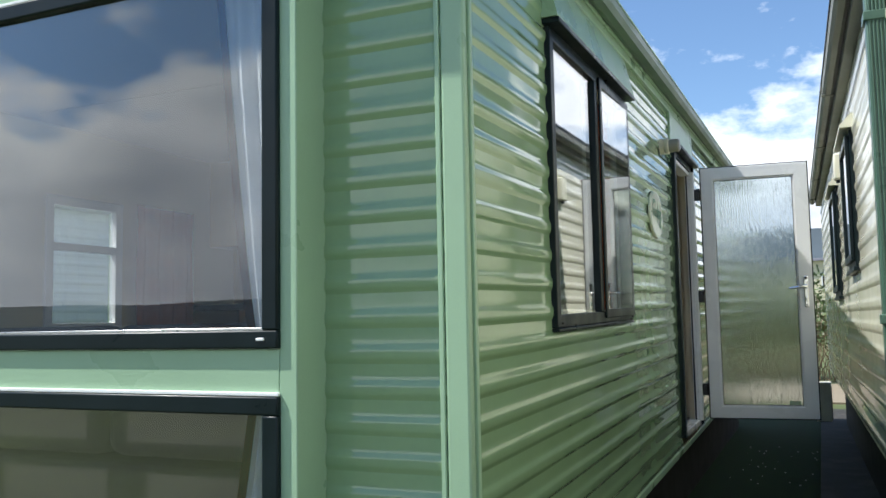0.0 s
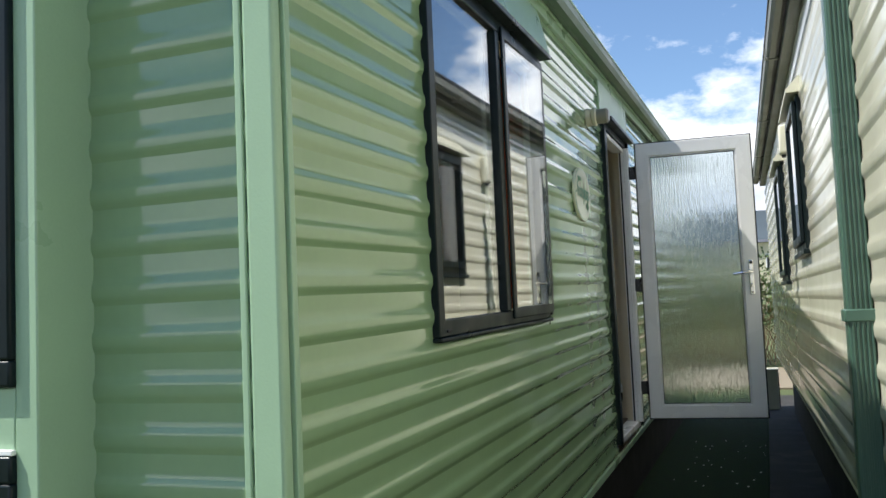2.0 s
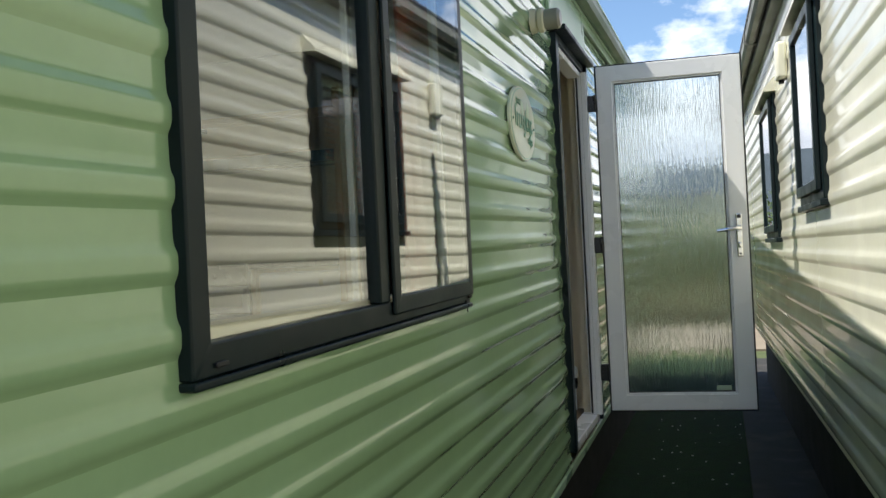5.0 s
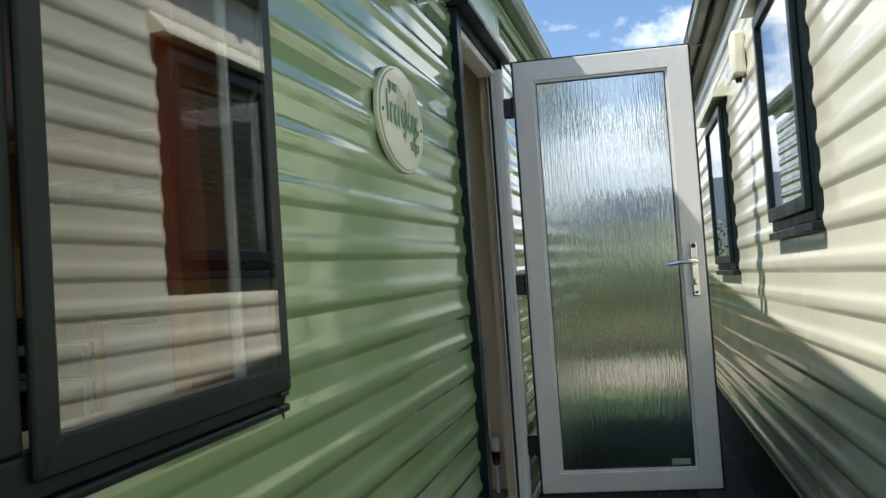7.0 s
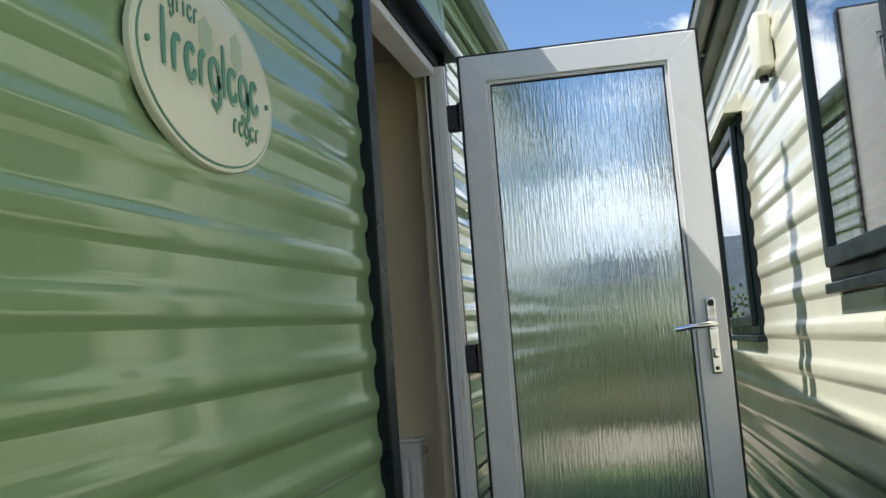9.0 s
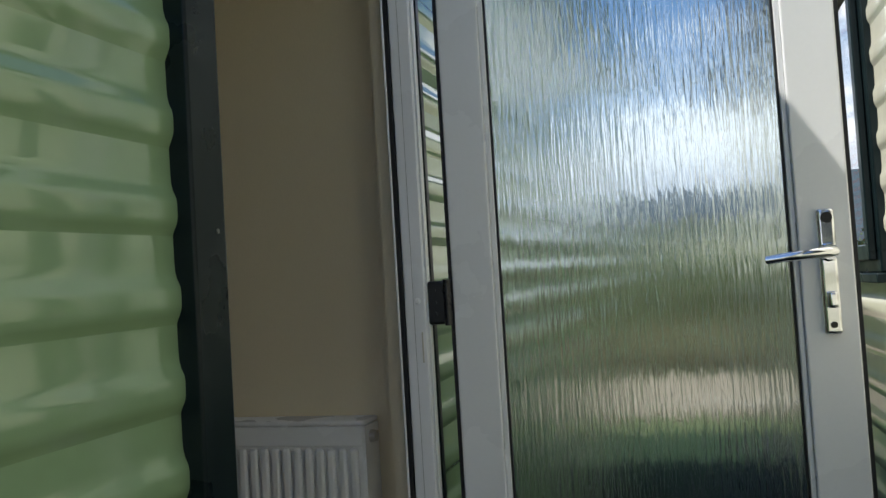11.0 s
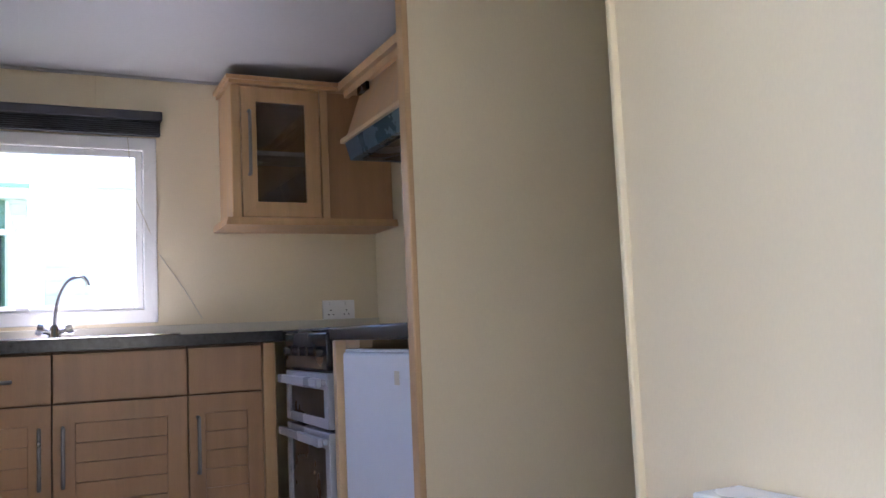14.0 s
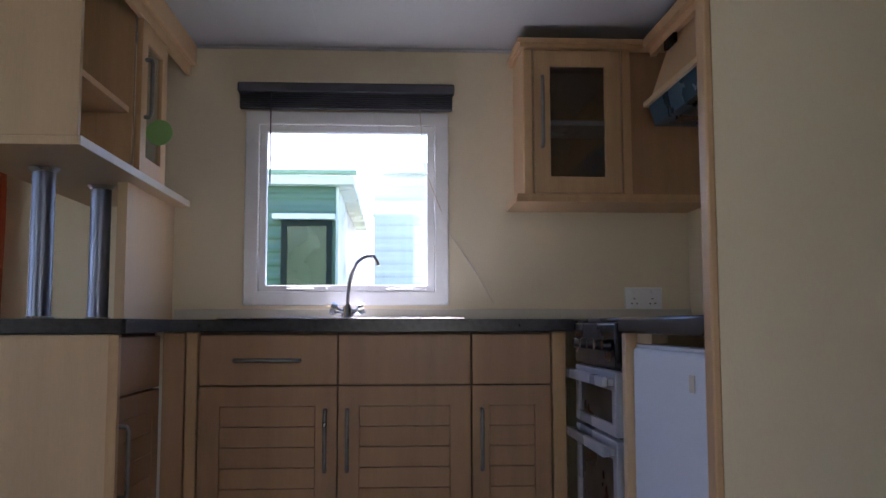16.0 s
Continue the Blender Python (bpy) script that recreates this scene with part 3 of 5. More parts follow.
solid("jamb_groove", [(0.0225, 0.0233, 4.4236, 4.4245, FLOOR, 2.44)], LAMP_GREY, door_frame)
solid("keep_slot", [(0.036, 0.039, 4.4234, 4.4245, 1.395, 1.455)], UPSTAND, door_frame)
solid("head", [(-0.050, 0.022, 3.740, 4.423, 2.415, 2.444)], UPVC, door_frame, bevel=0.005)
solid("threshold", [(-0.058, 0.030, 3.729, 4.461, 0.570, 0.612)], UPVC, door_frame, bevel=0.006)
for za, zb in ((FLOOR + 0.01, 1.565), (1.616, 1.702), (1.724, 2.43)):
    solid("strike_strip", [(0.010, 0.022, 3.7285, 3.7395, za, zb)], UPVC, door_frame, bevel=0.002)
solid("strike_plate", [(0.008, 0.024, 3.7285, 3.7405, 1.566, 1.615)], HANDLE, door_frame, bevel=0.002)
tube("trim_screw", [(0.032, 3.708, 1.622), (0.0335, 3.708, 1.622)], 0.003, GUTTER_GREY, door_frame, sides=8)
tube("screw_cap", [(0.032, 4.4245, 1.516), (0.032, 4.4205, 1.516)], [0.006, 0.004], UPVC, door_frame)

# ---- door leaf, open a little past square ----
leaf = thing("door_1", pose(0.096, 4.433, 0, 0, 0, 5.0), "open white door with obscured glass and chrome lever handle", "door", kind="structure")
LW, LZ0, LZ1 = 0.747, 0.62, 2.47
ring("leaf_frame", 0.006, LW - 0.006, LZ0 + 0.006, LZ1 - 0.006, 0.0, 0.06, 0.086, UPVC, leaf, bevel=0.0035, wl=0.082, wr=0.092, wb=0.082, axis="y")
ring("glazing_bead", 0.0885, LW - 0.0985, LZ0 + 0.0885, LZ1 - 0.0925, 0.008, 0.022, 0.0095, UPVC, leaf, bevel=0.002, axis="y")
ring("glazing_gasket", 0.0985, LW - 0.1085, LZ0 + 0.0985, LZ1 - 0.1025, 0.012, 0.0215, 0.004, GASKET, leaf, bevel=0.0, axis="y")
p = solid("pane", [(0.096, LW - 0.106, 0.022, 0.026, LZ0 + 0.096, LZ1 - 0.100)], RAIN, leaf, "obscured glass with vertical rain pattern")
p.visible_shadow = False
ring("edge_gasket", -0.002, LW + 0.002, LZ0 - 0.001, LZ1 + 0.001, 0.006, 0.05, 0.0075, GASKET, leaf, bevel=0.0, axis="y")
handle = solid("door_handle", [(LW - 0.066, LW - 0.036, -0.012, -0.0005, 1.415, 1.640)], CHROME, leaf, "chrome lever handle on long backplate", bevel=0.006, segments=3)
tube("lever", [(LW - 0.051, -0.012, 1.562), (LW - 0.051, -0.050, 1.562), (LW - 0.062, -0.058, 1.562), (LW - 0.115, -0.060, 1.558), (LW - 0.165, -0.056, 1.553)], [0.011, 0.010, 0.010, 0.009, 0.007], CHROME, handle)
tube("keyhole", [(LW - 0.051, -0.0125, 1.624), (LW - 0.051, -0.017, 1.624)], 0.010, BLACK, handle)
tube("lever_boss", [(LW - 0.051, -0.012, 1.562), (LW - 0.051, -0.022, 1.562)], [0.017, 0.014], CHROME, handle, sides=18)
solid("thumb_turn", [(LW - 0.060, LW - 0.042, -0.026, -0.0122, 1.462, 1.492)], CHROME, handle, bevel=0.006, segments=3)
tube("lower_screw", [(LW - 0.051, -0.0122, 1.432), (LW - 0.051, -0.0145, 1.432)], 0.006, BLACK, handle, sides=10)
solid("maker_label", [(LW - 0.20, LW - 0.125, 0.0195, 0.0215, LZ0 + 0.105, LZ0 + 0.130)], SIGN_PALE, leaf, "small pale glass label")
for zz in (0.83, 1.511, 2.27):
    h = solid("hinge", [(-0.045, -0.006, -0.004, 0.024, zz - 0.043, zz + 0.043)], BLACK, leaf, "black hinge", bevel=0.005)
    tube("hinge_pin", [(-0.004, -0.004, zz - 0.045), (-0.004, -0.004, zz + 0.045)], 0.008, BLACK, h)
    for dz in (-0.022, 0.0, 0.022):
        tube("screw", [(-0.030, -0.004, zz + dz), (-0.030, -0.006, zz + dz)], 0.004, BLACK, h, sides=8)

# ---- oval name board: lettering drawn as plain shapes ----
SY, SZ = 2.935, 1.965
sign = thing("name_board", (0.012, SY, SZ), "oval cream name board with green lettering shapes on green siding", "sign")
disc("board", (0.010, SY, SZ), "x", 0.205, 0.138, 0.012, SIGN, sign)
disc("border", (0.0222, SY, SZ), "x", 0.196, 0.1305, 0.0008, SIGN_GREEN, sign, rim=0.0003)
disc("field", (0.0232, SY, SZ), "x", 0.1925, 0.1275, 0.0008, SIGN, sign, rim=0.0003)
x0 = 0.0246


def stroke(name, pts, w, material, x):
    """A flat rounded stroke of width w along points (along y, up z) on the board."""
    bm = bmesh.new()
    pts = [Vector((0, SY + a, SZ + b)) for a, b in pts]
    left, right = [], []
    for k, p in enumerate(pts):
        d = (pts[min(k + 1, len(pts) - 1)] - pts[max(k - 1, 0)]).normalized()
        n = Vector((0, -d.z, d.y)) * w * (0.34 if k in (0, len(pts) - 1) else 0.5)
        left.append(p + n)
        right.append(p - n)
    lo = [[bm.verts.new(q + Vector((x + h, 0, 0))) for q in side] for h in (0.0, 0.0007) for side in (left, right)]
    for k in range(len(pts) - 1):
        for a, b in ((lo[0], lo[1]), (lo[3], lo[2]), (lo[2], lo[0]), (lo[1], lo[3])):
            bm.faces.new((a[k], a[k + 1], b[k + 1], b[k]))
    for k in (0, len(pts) - 1):
        bm.faces.new([row[k] for row in (lo[0], lo[1], lo[3], lo[2])])
    bmesh.ops.recalc_face_normals(bm, faces=bm.faces[:])
    link(name, bm, material, sign)


def sign_shape(kind, y, z, w, h, t):
    """One plain sign stroke: an upright bar, an open loop, a tailed loop or a hook, in a box w wide and h high."""
    if kind == "bar":
        pts = [(y + w / 2, z), (y + w / 2, z + h * 0.5), (y + w / 2, z + h)]
    elif kind == "hook":
        pts = [(y + w * 0.2, z), (y + w * 0.2, z + h * 0.6)] + [(y + w * (0.55 - 0.35 * math.cos(a)), z + h * (0.62 + 0.36 * math.sin(a))) for a in (0.5, 1.1, 1.7, 2.3)]
    else:
        turn = (0.7, 5.9) if kind == "loop" else (0.2, 6.4)
        pts = [(y + w * (0.5 + 0.44 * math.cos(turn[0] + (turn[1] - turn[0]) * k / 14)), z + h * (0.5 + 0.46 * math.sin(turn[0] + (turn[1] - turn[0]) * k / 14))) for k in range(15)]
        if kind == "tail":
            pts += [(y + w * 0.94, z + h * 0.2), (y + w * 0.94, z - h * 0.25), (y + w * 0.6, z - h * 0.45), (y + w * 0.15, z - h * 0.3)]
    stroke("sign_shape", [(a + t * 0.28, b - t * 0.22) for a, b in pts], t * 1.5, SIGN_PALE, x0)
    stroke("sign_shape", pts, t, SIGN_GREEN, x0 + 0.0009)


ROW = (("bar", 0.024, 0.078), ("hook", 0.030, 0.050), ("loop", 0.028, 0.050), ("hook", 0.024, 0.050), ("tail", 0.030, 0.050), ("bar", 0.012, 0.078), ("loop", 0.030, 0.050), ("tail", 0.030, 0.050), ("loop", 0.028, 0.050))
yy = -0.150
for kind, w, h in ROW:
    sign_shape(kind, yy, -0.022, w, h, 0.0105)
    yy += w + 0.007
for i, kind in enumerate(("tail", "bar", "bar", "loop", "hook")):
    sign_shape(kind, -0.122 + i * 0.0165, 0.062, 0.013, 0.022, 0.004)
for i, kind in enumerate(("hook", "loop", "tail", "loop", "hook")):
    sign_shape(kind, 0.052 + i * 0.0185, -0.070, 0.015, 0.022, 0.0042)
for cy, cz, ry, rz in ((-0.02, 0.055, 0.024, 0.030), (0.075, 0.060, 0.022, 0.034)):
    prism("tree_shape", [(SY + cy + ry * math.cos(k * 0.5236) * (1 if k % 2 else 0.8), SZ + cz + rz * math.sin(k * 0.5236) * (1 if k % 2 else 0.85)) for k in range(12)], "x", x0 - 0.0012, x0 - 0.0002, SIGN_PALE, sign)
for yy in (-0.175, 0.175):
    tube("screw", [(0.024, SY + yy, SZ), (0.027, SY + yy, SZ)], 0.005, SIGN_GREEN, sign, sides=8)

# ---- round wall lamp beside the doorway ----
lamp = thing("wall_lamp", (0.0, 3.24, 2.425), "unlit cream cylindrical outdoor wall lamp on green siding", "lamp")
tube("base", [(0.010, 3.24, 2.425), (0.034, 3.24, 2.425)], [0.052, 0.048], LAMP_BODY, lamp, sides=24)
tube("collar", [(0.034, 3.24, 2.425), (0.044, 3.24, 2.425), (0.060, 3.24, 2.425), (0.066, 3.24, 2.425)], [0.040, 0.050, 0.050, 0.042], LAMP_BODY, lamp, sides=24)
tube("shade", [(0.066, 3.24, 2.425), (0.120, 3.24, 2.425), (0.130, 3.24, 2.425)], [0.041, 0.041, 0.030], LAMP_GREY, lamp, "greyish translucent cap", sides=24)

# ---- cream caravan next door ----
near = thing("static_caravan", pose(1.190, 0, 0, 0, 0, 1.43), "cream clad static caravan with dark green windows next door", "caravan")
NWIN = ((3.375, 4.15, 1.64, 2.45), (5.38, 6.30, 1.51, 2.39))
bmw = bmesh.new()
for c in ((0.0, 0.05, -1.2, NWIN[0][0] + 0.03, 0.66, 2.84), (0.0, 0.05, NWIN[0][0] + 0.03, NWIN[0][1] - 0.03, 0.66, 1.67), (0.0, 0.05, NWIN[0][0] + 0.03, NWIN[0][1] - 0.03, 2.42, 2.84),
          (0.0, 0.05, NWIN[0][1] - 0.03, NWIN[1][0] + 0.03, 0.66, 2.84), (0.0, 0.05, NWIN[1][0] + 0.03, NWIN[1][1] - 0.03, 0.66, 1.54), (0.0, 0.05, NWIN[1][0] + 0.03, NWIN[1][1] - 0.03, 2.36, 2.84),
          (0.0, 0.05, NWIN[1][1] - 0.03, 9.9, 0.66, 2.84), (0.05, 3.0, 9.85, 9.9, 0.66, 2.84), (0.05, 3.0, -1.2, -1.15, 0.66, 2.84), (2.95, 3.0, -1.15, 9.85, 0.66, 2.84)):
    box(bmw, *c)
nwall = link("wall", bmw, CREAM_TRIM, near)


def near_runs(lo, hi):
    runs, y = [], -1.2
    for a, b, c, d in NWIN:
        if hi > c + 0.06 and lo < d - 0.03:
            runs.append((y, a + 0.012))
            y = b - 0.012
    runs.append((y, 9.9))
    out = []
    for a, b in runs:  # sheets meet at a joint
        out += [(a, 3.79), (3.796, b)] if a < 3.7 and b > 3.9 else [(a, b)]
    return out


for r in range(18):
    z = 0.687 + r * 0.115
    for a, b in near_runs(z, z + 0.115):
        me = course_mesh(b - a, 0.115)
        if not me.materials:
            me.materials.append(CREAM)
        ob = new("siding_board", me)
        ob.parent = nwall
        ob.matrix_basis = Matrix.Translation((0, b, z)) @ pose(0, 0, 0, 0, 0, 180)
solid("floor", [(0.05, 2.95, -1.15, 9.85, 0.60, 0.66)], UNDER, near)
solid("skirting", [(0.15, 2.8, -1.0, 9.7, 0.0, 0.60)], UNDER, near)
nroof = prism("roof", [(-0.05, 2.84), (-0.05, 2.90), (1.5, 3.25), (3.05, 2.90), (3.05, 2.84)], "y", -1.3, 9.95, ROOF, near)
solid("soffit", [(-0.06, 0.004, -1.25, 9.92, 2.76, 2.84)], GUTTER_GREY, nroof, bevel=0.004)
ngut = prism("gutter", [(-0.062, 2.86), (-0.066, 2.81), (-0.085, 2.79), (-0.115, 2.79), (-0.132, 2.81), (-0.136, 2.865), (-0.126, 2.868), (-0.118, 2.83), (-0.075, 2.83)], "y", -1.3, 9.95, GUTTER_GREY, near, "weathered grey gutter")
solid("gutter_edge", [(-0.142, -0.128, -1.3, 9.95, 2.862, 2.876)], BLACK, ngut)
for yy in (0.4, 2.0, 3.9, 5.8, 7.7, 9.4):
    solid("gutter_bracket", [(-0.139, -0.062, yy, yy + 0.03, 2.784, 2.80), (-0.142, -0.136, yy, yy + 0.03, 2.784, 2.87)], GUTTER_GREY, ngut, bevel=0.003)
for i, (a, b, c, d) in enumerate(NWIN):
    w = frame_x("window", a, b, c, d, -0.026, 0.03, 0.05, DARK, near, "dark green window frame", bevel=0.005)
    sf = frame_x("sash", a + 0.03, b - 0.06, c + 0.035, d - 0.03, -0.048, -0.027, 0.045, DARK, w)
    pane_x("pane", a + 0.07, b - 0.10, c + 0.075, d - 0.07, -0.036, w)
    solid("sill", [(-0.040, 0.0, a - 0.006, b + 0.006, c - 0.028, c - 0.001)], DARK, w, bevel=0.004)
    for k in range(int((d - c - 0.12) / 0.028)):
        zz = c + 0.07 + k * 0.028
        solid("blind_slat", [(0.035, 0.058, a + 0.06, b - 0.06, zz, zz + 0.004)], BLIND, w)
    for ya, yb in ((a + 0.03, a + 0.12), (b - 0.50, b - 0.03)):
        n = 24
        wave_ = [(0.085 + 0.014 * math.sin(k * 1.3), ya + (yb - ya) * k / n) for k in range(n + 1)]
        prism("curtain", wave_ + [(x + 0.004, y) for x, y in reversed(wave_)], "z", c - 0.05, d + 0.05, ORANGE, w, "rust red curtain")
    prism("flashing", [(0.0, d + 0.005), (-0.075, d + 0.005), (-0.075, d + 0.02), (0.0, d + 0.10)], "y", a - 0.035, b + 0.035, CREAM_TRIM, w, "cream weather hood")
# dark sheets added behind the panes in place of the dim rooms
solid("lining", [(0.30, 0.32, 3.1, 4.5, 1.4, 2.7), (0.30, 0.32, 5.1, 6.6, 1.3, 2.7)], DARK_BROWN, near)
# ribbed square downpipe
pipe = solid("downpipe", [(-0.075, -0.006, 1.28, 1.36, 0.15, 2.80)], PIPE_GREEN, near, "ribbed dark green downpipe", bevel=0.006)
for k in range(5):
    solid("rib", [(-0.066 + k * 0.0125, -0.060 + k * 0.0125, 1.2755, 1.2795, 0.15, 2.79)], PIPE_GREEN, pipe, bevel=0.0015)
for zz in (1.34, 2.45):
    solid("pipe_clip", [(-0.083, 0.0, 1.272, 1.368, zz - 0.018, zz + 0.018)], PIPE_GREEN, pipe, bevel=0.004)
nl = solid("vent_cowl", [(-0.060, -0.008, 4.575, 4.70, 2.33, 2.52)], CREAM_TRIM, near, "cream weathered vent cowl", bevel=0.014, segments=3)
tube("spout", [(-0.034, 4.65, 2.335), (-0.034, 4.65, 2.31)], 0.014, BLACK, nl)

# ---- kitchen ----
def beech_handle(parent, p0, p1, out):
    """A bar handle bowed out on two legs; out: the way it stands off."""
    a, b, o = Vector(p0), Vector(p1), Vector(out)
    d = (b - a).normalized()
    pts = [a + d * 0.010 + o * 0.02, a + d * 0.010 + o * 0.75, a + d * 0.016 + o * 0.94, a + d * 0.026 + o, b - d * 0.026 + o, b - d * 0.016 + o * 0.94, b - d * 0.010 + o * 0.75, b - d * 0.010 + o * 0.02]
    return tube("handle", pts, 0.0066, HANDLE, parent, "brushed steel bar handle")


def slat_door(parent, u0, u1, z0, z1, d, handle_u, axis="x"):
    """A framed door with level slats between fine grooves, its face at d."""
    st = 0.068 if u1 - u0 > 0.3 else 0.055
    door = ring("door", u0, u1, z0, z1, d - 0.018, d, 0.062, FRONT, parent, bevel=0.0016, wl=st, wr=st, axis=axis)

    def board(name, a, b, e, f, c, g, material, bevel):
        return solid(name, [(e, f, a, b, c, g) if axis == "x" else (a, b, e, f, c, g)], material, door, bevel=bevel)

    n = round((z1 - z0 - 0.124) / 0.066)
    step = (z1 - z0 - 0.124) / n
    for k in range(n):
        lo = z0 + 0.062 + k * step
        board("slat", u0 + st + 0.0008, u1 - st - 0.0008, d - 0.015, d - 0.0012, lo + 0.0009, lo + step - 0.0009, FRONT, 0.0014)
    board("groove_back", u0 + st, u1 - st, d - 0.018, d - 0.0152, z0 + 0.062, z1 - 0.062, GROOVE, 0.0)
    o = (0.026, 0, 0) if axis == "x" else (0, 0.026, 0)
    p = [(d, handle_u, z) if axis == "x" else (handle_u, d, z) for z in (z1 - 0.065, z1 - 0.275)]
    beech_handle(door, *p, o)
    return door


FX = -2.606
origin(-0.146, 0.263, 0.004)
units = ((3.089, 3.534, True, True, "drawer unit with slatted door"), (3.534, 3.968, False, False, "sink unit with slatted door"), (3.968, 4.232, False, False, "narrow unit with slatted door"))
for y0, y1, drawer, left, text in units:
    u = thing("base_cabinet", (-2.8, (y0 + y1) / 2, FLOOR), "beech kitchen " + text + " under black worktop", "cabinet", "kitchen base cabinets")
    solid("body", [(-3.017, FX - 0.02, y0 + 0.001, y1 - 0.001, FLOOR + 0.1, 1.464)], GROOVE, u)
    solid("plinth", [(-3.0, FX - 0.06, y0 + 0.001, y1 - 0.001, FLOOR, FLOOR + 0.0995)], DARK_BROWN, u)
    f = solid("drawer_front", [(FX - 0.018, FX, y0 + 0.0025, y1 - 0.0025, 1.2945, 1.455)], FRONT, u, bevel=0.003)
    if drawer:
        beech_handle(f, (FX, y0 + 0.108, 1.374), (FX, y1 - 0.113, 1.374), (0.026, 0, 0))
    slat_door(u, y0 + 0.0025, y1 - 0.0025, FLOOR + 0.105, 1.2885, FX, y1 - 0.0385 if left else y0 + 0.0325)
for y0, y1 in ((3.050, 3.088), (4.2335, 4.280)):
    tagged(solid("filler_post", [(-2.99, FX + 0.004, y0, y1, FLOOR, 1.464)], BEECH, bevel=0.005), "beech filler post between kitchen units", "cabinet trim")
tagged(solid("corner_post", [(-2.66, FX - 0.004, 2.975, 3.045, FLOOR, 1.464)], FRONT, bevel=0.004), "brown corner post between kitchen units", "cabinet trim")

origin(-0.09, 0.269, 0.003)
pen = thing("peninsula_cabinet", (-2.4, 2.7, FLOOR), "pale beech peninsula unit with slatted door under black worktop", "cabinet")
solid("end_panel", [(-2.225, -2.205, 2.36, 2.975, FLOOR, 1.464)], BEECH_PALE, pen, "pale plain end panel", bevel=0.002)
solid("edge_strip", [(-2.2045, -2.198, 2.948, 2.976, FLOOR, 1.464)], BEECH, pen, bevel=0.002)
solid("body", [(-2.66, -2.226, 2.37, 2.945, FLOOR + 0.1, 1.463)], GROOVE, pen)
solid("plinth", [(-2.66, -2.226, 2.40, 2.90, FLOOR, FLOOR + 0.099)], DARK_BROWN, pen)
solid("drawer_front", [(-2.655, -2.228, 2.946, 2.964, 1.2945, 1.455)], FRONT, pen, bevel=0.003)
slat_door(pen, -2.655, -2.228, FLOOR + 0.105, 1.2885, 2.964, -2.262, "y")

origin()
prism_top = prism("worktop", [(FAR + 0.001, 2.62), (-2.280, 2.62), (-2.280, 3.253), (-2.288, 3.261), (-2.734, 3.261), (-2.734, 4.568), (FAR + 0.001, 4.568)], "z", 1.469, 1.509, WORKTOP)
tagged(prism_top, "black L-shaped kitchen worktop with the sink", "worktop")
solid("edge_band", [(-2.7338, -2.7318, 3.262, 4.567, 1.4695, 1.5085)], WORKTOP, prism_top)
solid("edge_band", [(-2.2798, -2.2778, 2.621, 3.252, 1.4695, 1.5085)], WORKTOP, prism_top)
solid("edge_band", [(-2.733, -2.289, 3.2612, 3.2632, 1.4695, 1.5085)], WORKTOP, prism_top)
tagged(solid("worktop", [(-2.130, -1.507, 4.552, 5.105, 1.469, 1.509)], WORKTOP, bevel=0.006), "black worktop above the fridge", "worktop")
tagged(solid("worktop", [(FAR + 0.001, -2.64, 4.575, 5.105, 1.469, 1.509)], WORKTOP, bevel=0.006), "black worktop in the corner beside the cooker", "worktop")
tagged(solid("upstand", [(FAR + 0.001, FAR + 0.014, 3.17, 5.11, 1.510, 1.550)], UPSTAND, bevel=0.003), "cream splash strip along the wall", "trim", kind="structure")
origin(-0.146, 0.262, 0.004)
# sink bowl rim and mixer tap
sink = thing("sink", (-2.8, 3.45, 1.505), "stainless steel inset sink with drainer", "sink")
solid("rim", [(-2.99, -2.630, 3.14, 3.20, 1.5055, 1.512), (-2.99, -2.630, 3.56, 3.95, 1.5055, 1.512), (-2.99, -2.93, 3.20, 3.56, 1.5055, 1.512), (-2.68, -2.630, 3.20, 3.56, 1.5055, 1.512)], CHROME, sink, bevel=0.002)
for k in range(6):
    solid("drainer_rib", [(-2.95, -2.66, 3.64 + k * 0.05, 3.655 + k * 0.05, 1.5122, 1.5150)], CHROME, sink, bevel=0.001)
tap = thing("mixer_tap", (-2.93, 3.548, 1.512), "chrome mixer tap with swan neck and two knobs", "tap")
tube("body", [(-2.93, 3.548, 1.512), (-2.93, 3.548, 1.525), (-2.93, 3.548, 1.545), (-2.93, 3.548, 1.56)], [0.026, 0.022, 0.020, 0.013], CHROME, tap, sides=16)
neck = [(-2.93, 3.548, 1.555)] + [(-2.93 + 0.10 * s, 3.548 + 0.090 * s * s * 1.05, 1.555 + 0.175 * math.sin(min(1.0, s * 1.06) * math.pi * 0.52)) for s in (0.15, 0.3, 0.45, 0.6, 0.75, 0.9)]
neck += [(-2.835, 3.645, 1.728), (-2.830, 3.655, 1.712), (-2.828, 3.660, 1.695)]
tube("spout", neck, 0.0075, CHROME, tap, sides=12)
for s in (-1, 1):
    tube("knob", [(-2.93, 3.548 + s * 0.018, 1.533), (-2.93, 3.548 + s * 0.034, 1.538), (-2.93, 3.548 + s * 0.042, 1.542), (-2.93, 3.548 + s * 0.060, 1.548)], [0.010, 0.012, 0.023, 0.021], CHROME, tap, sides=14)

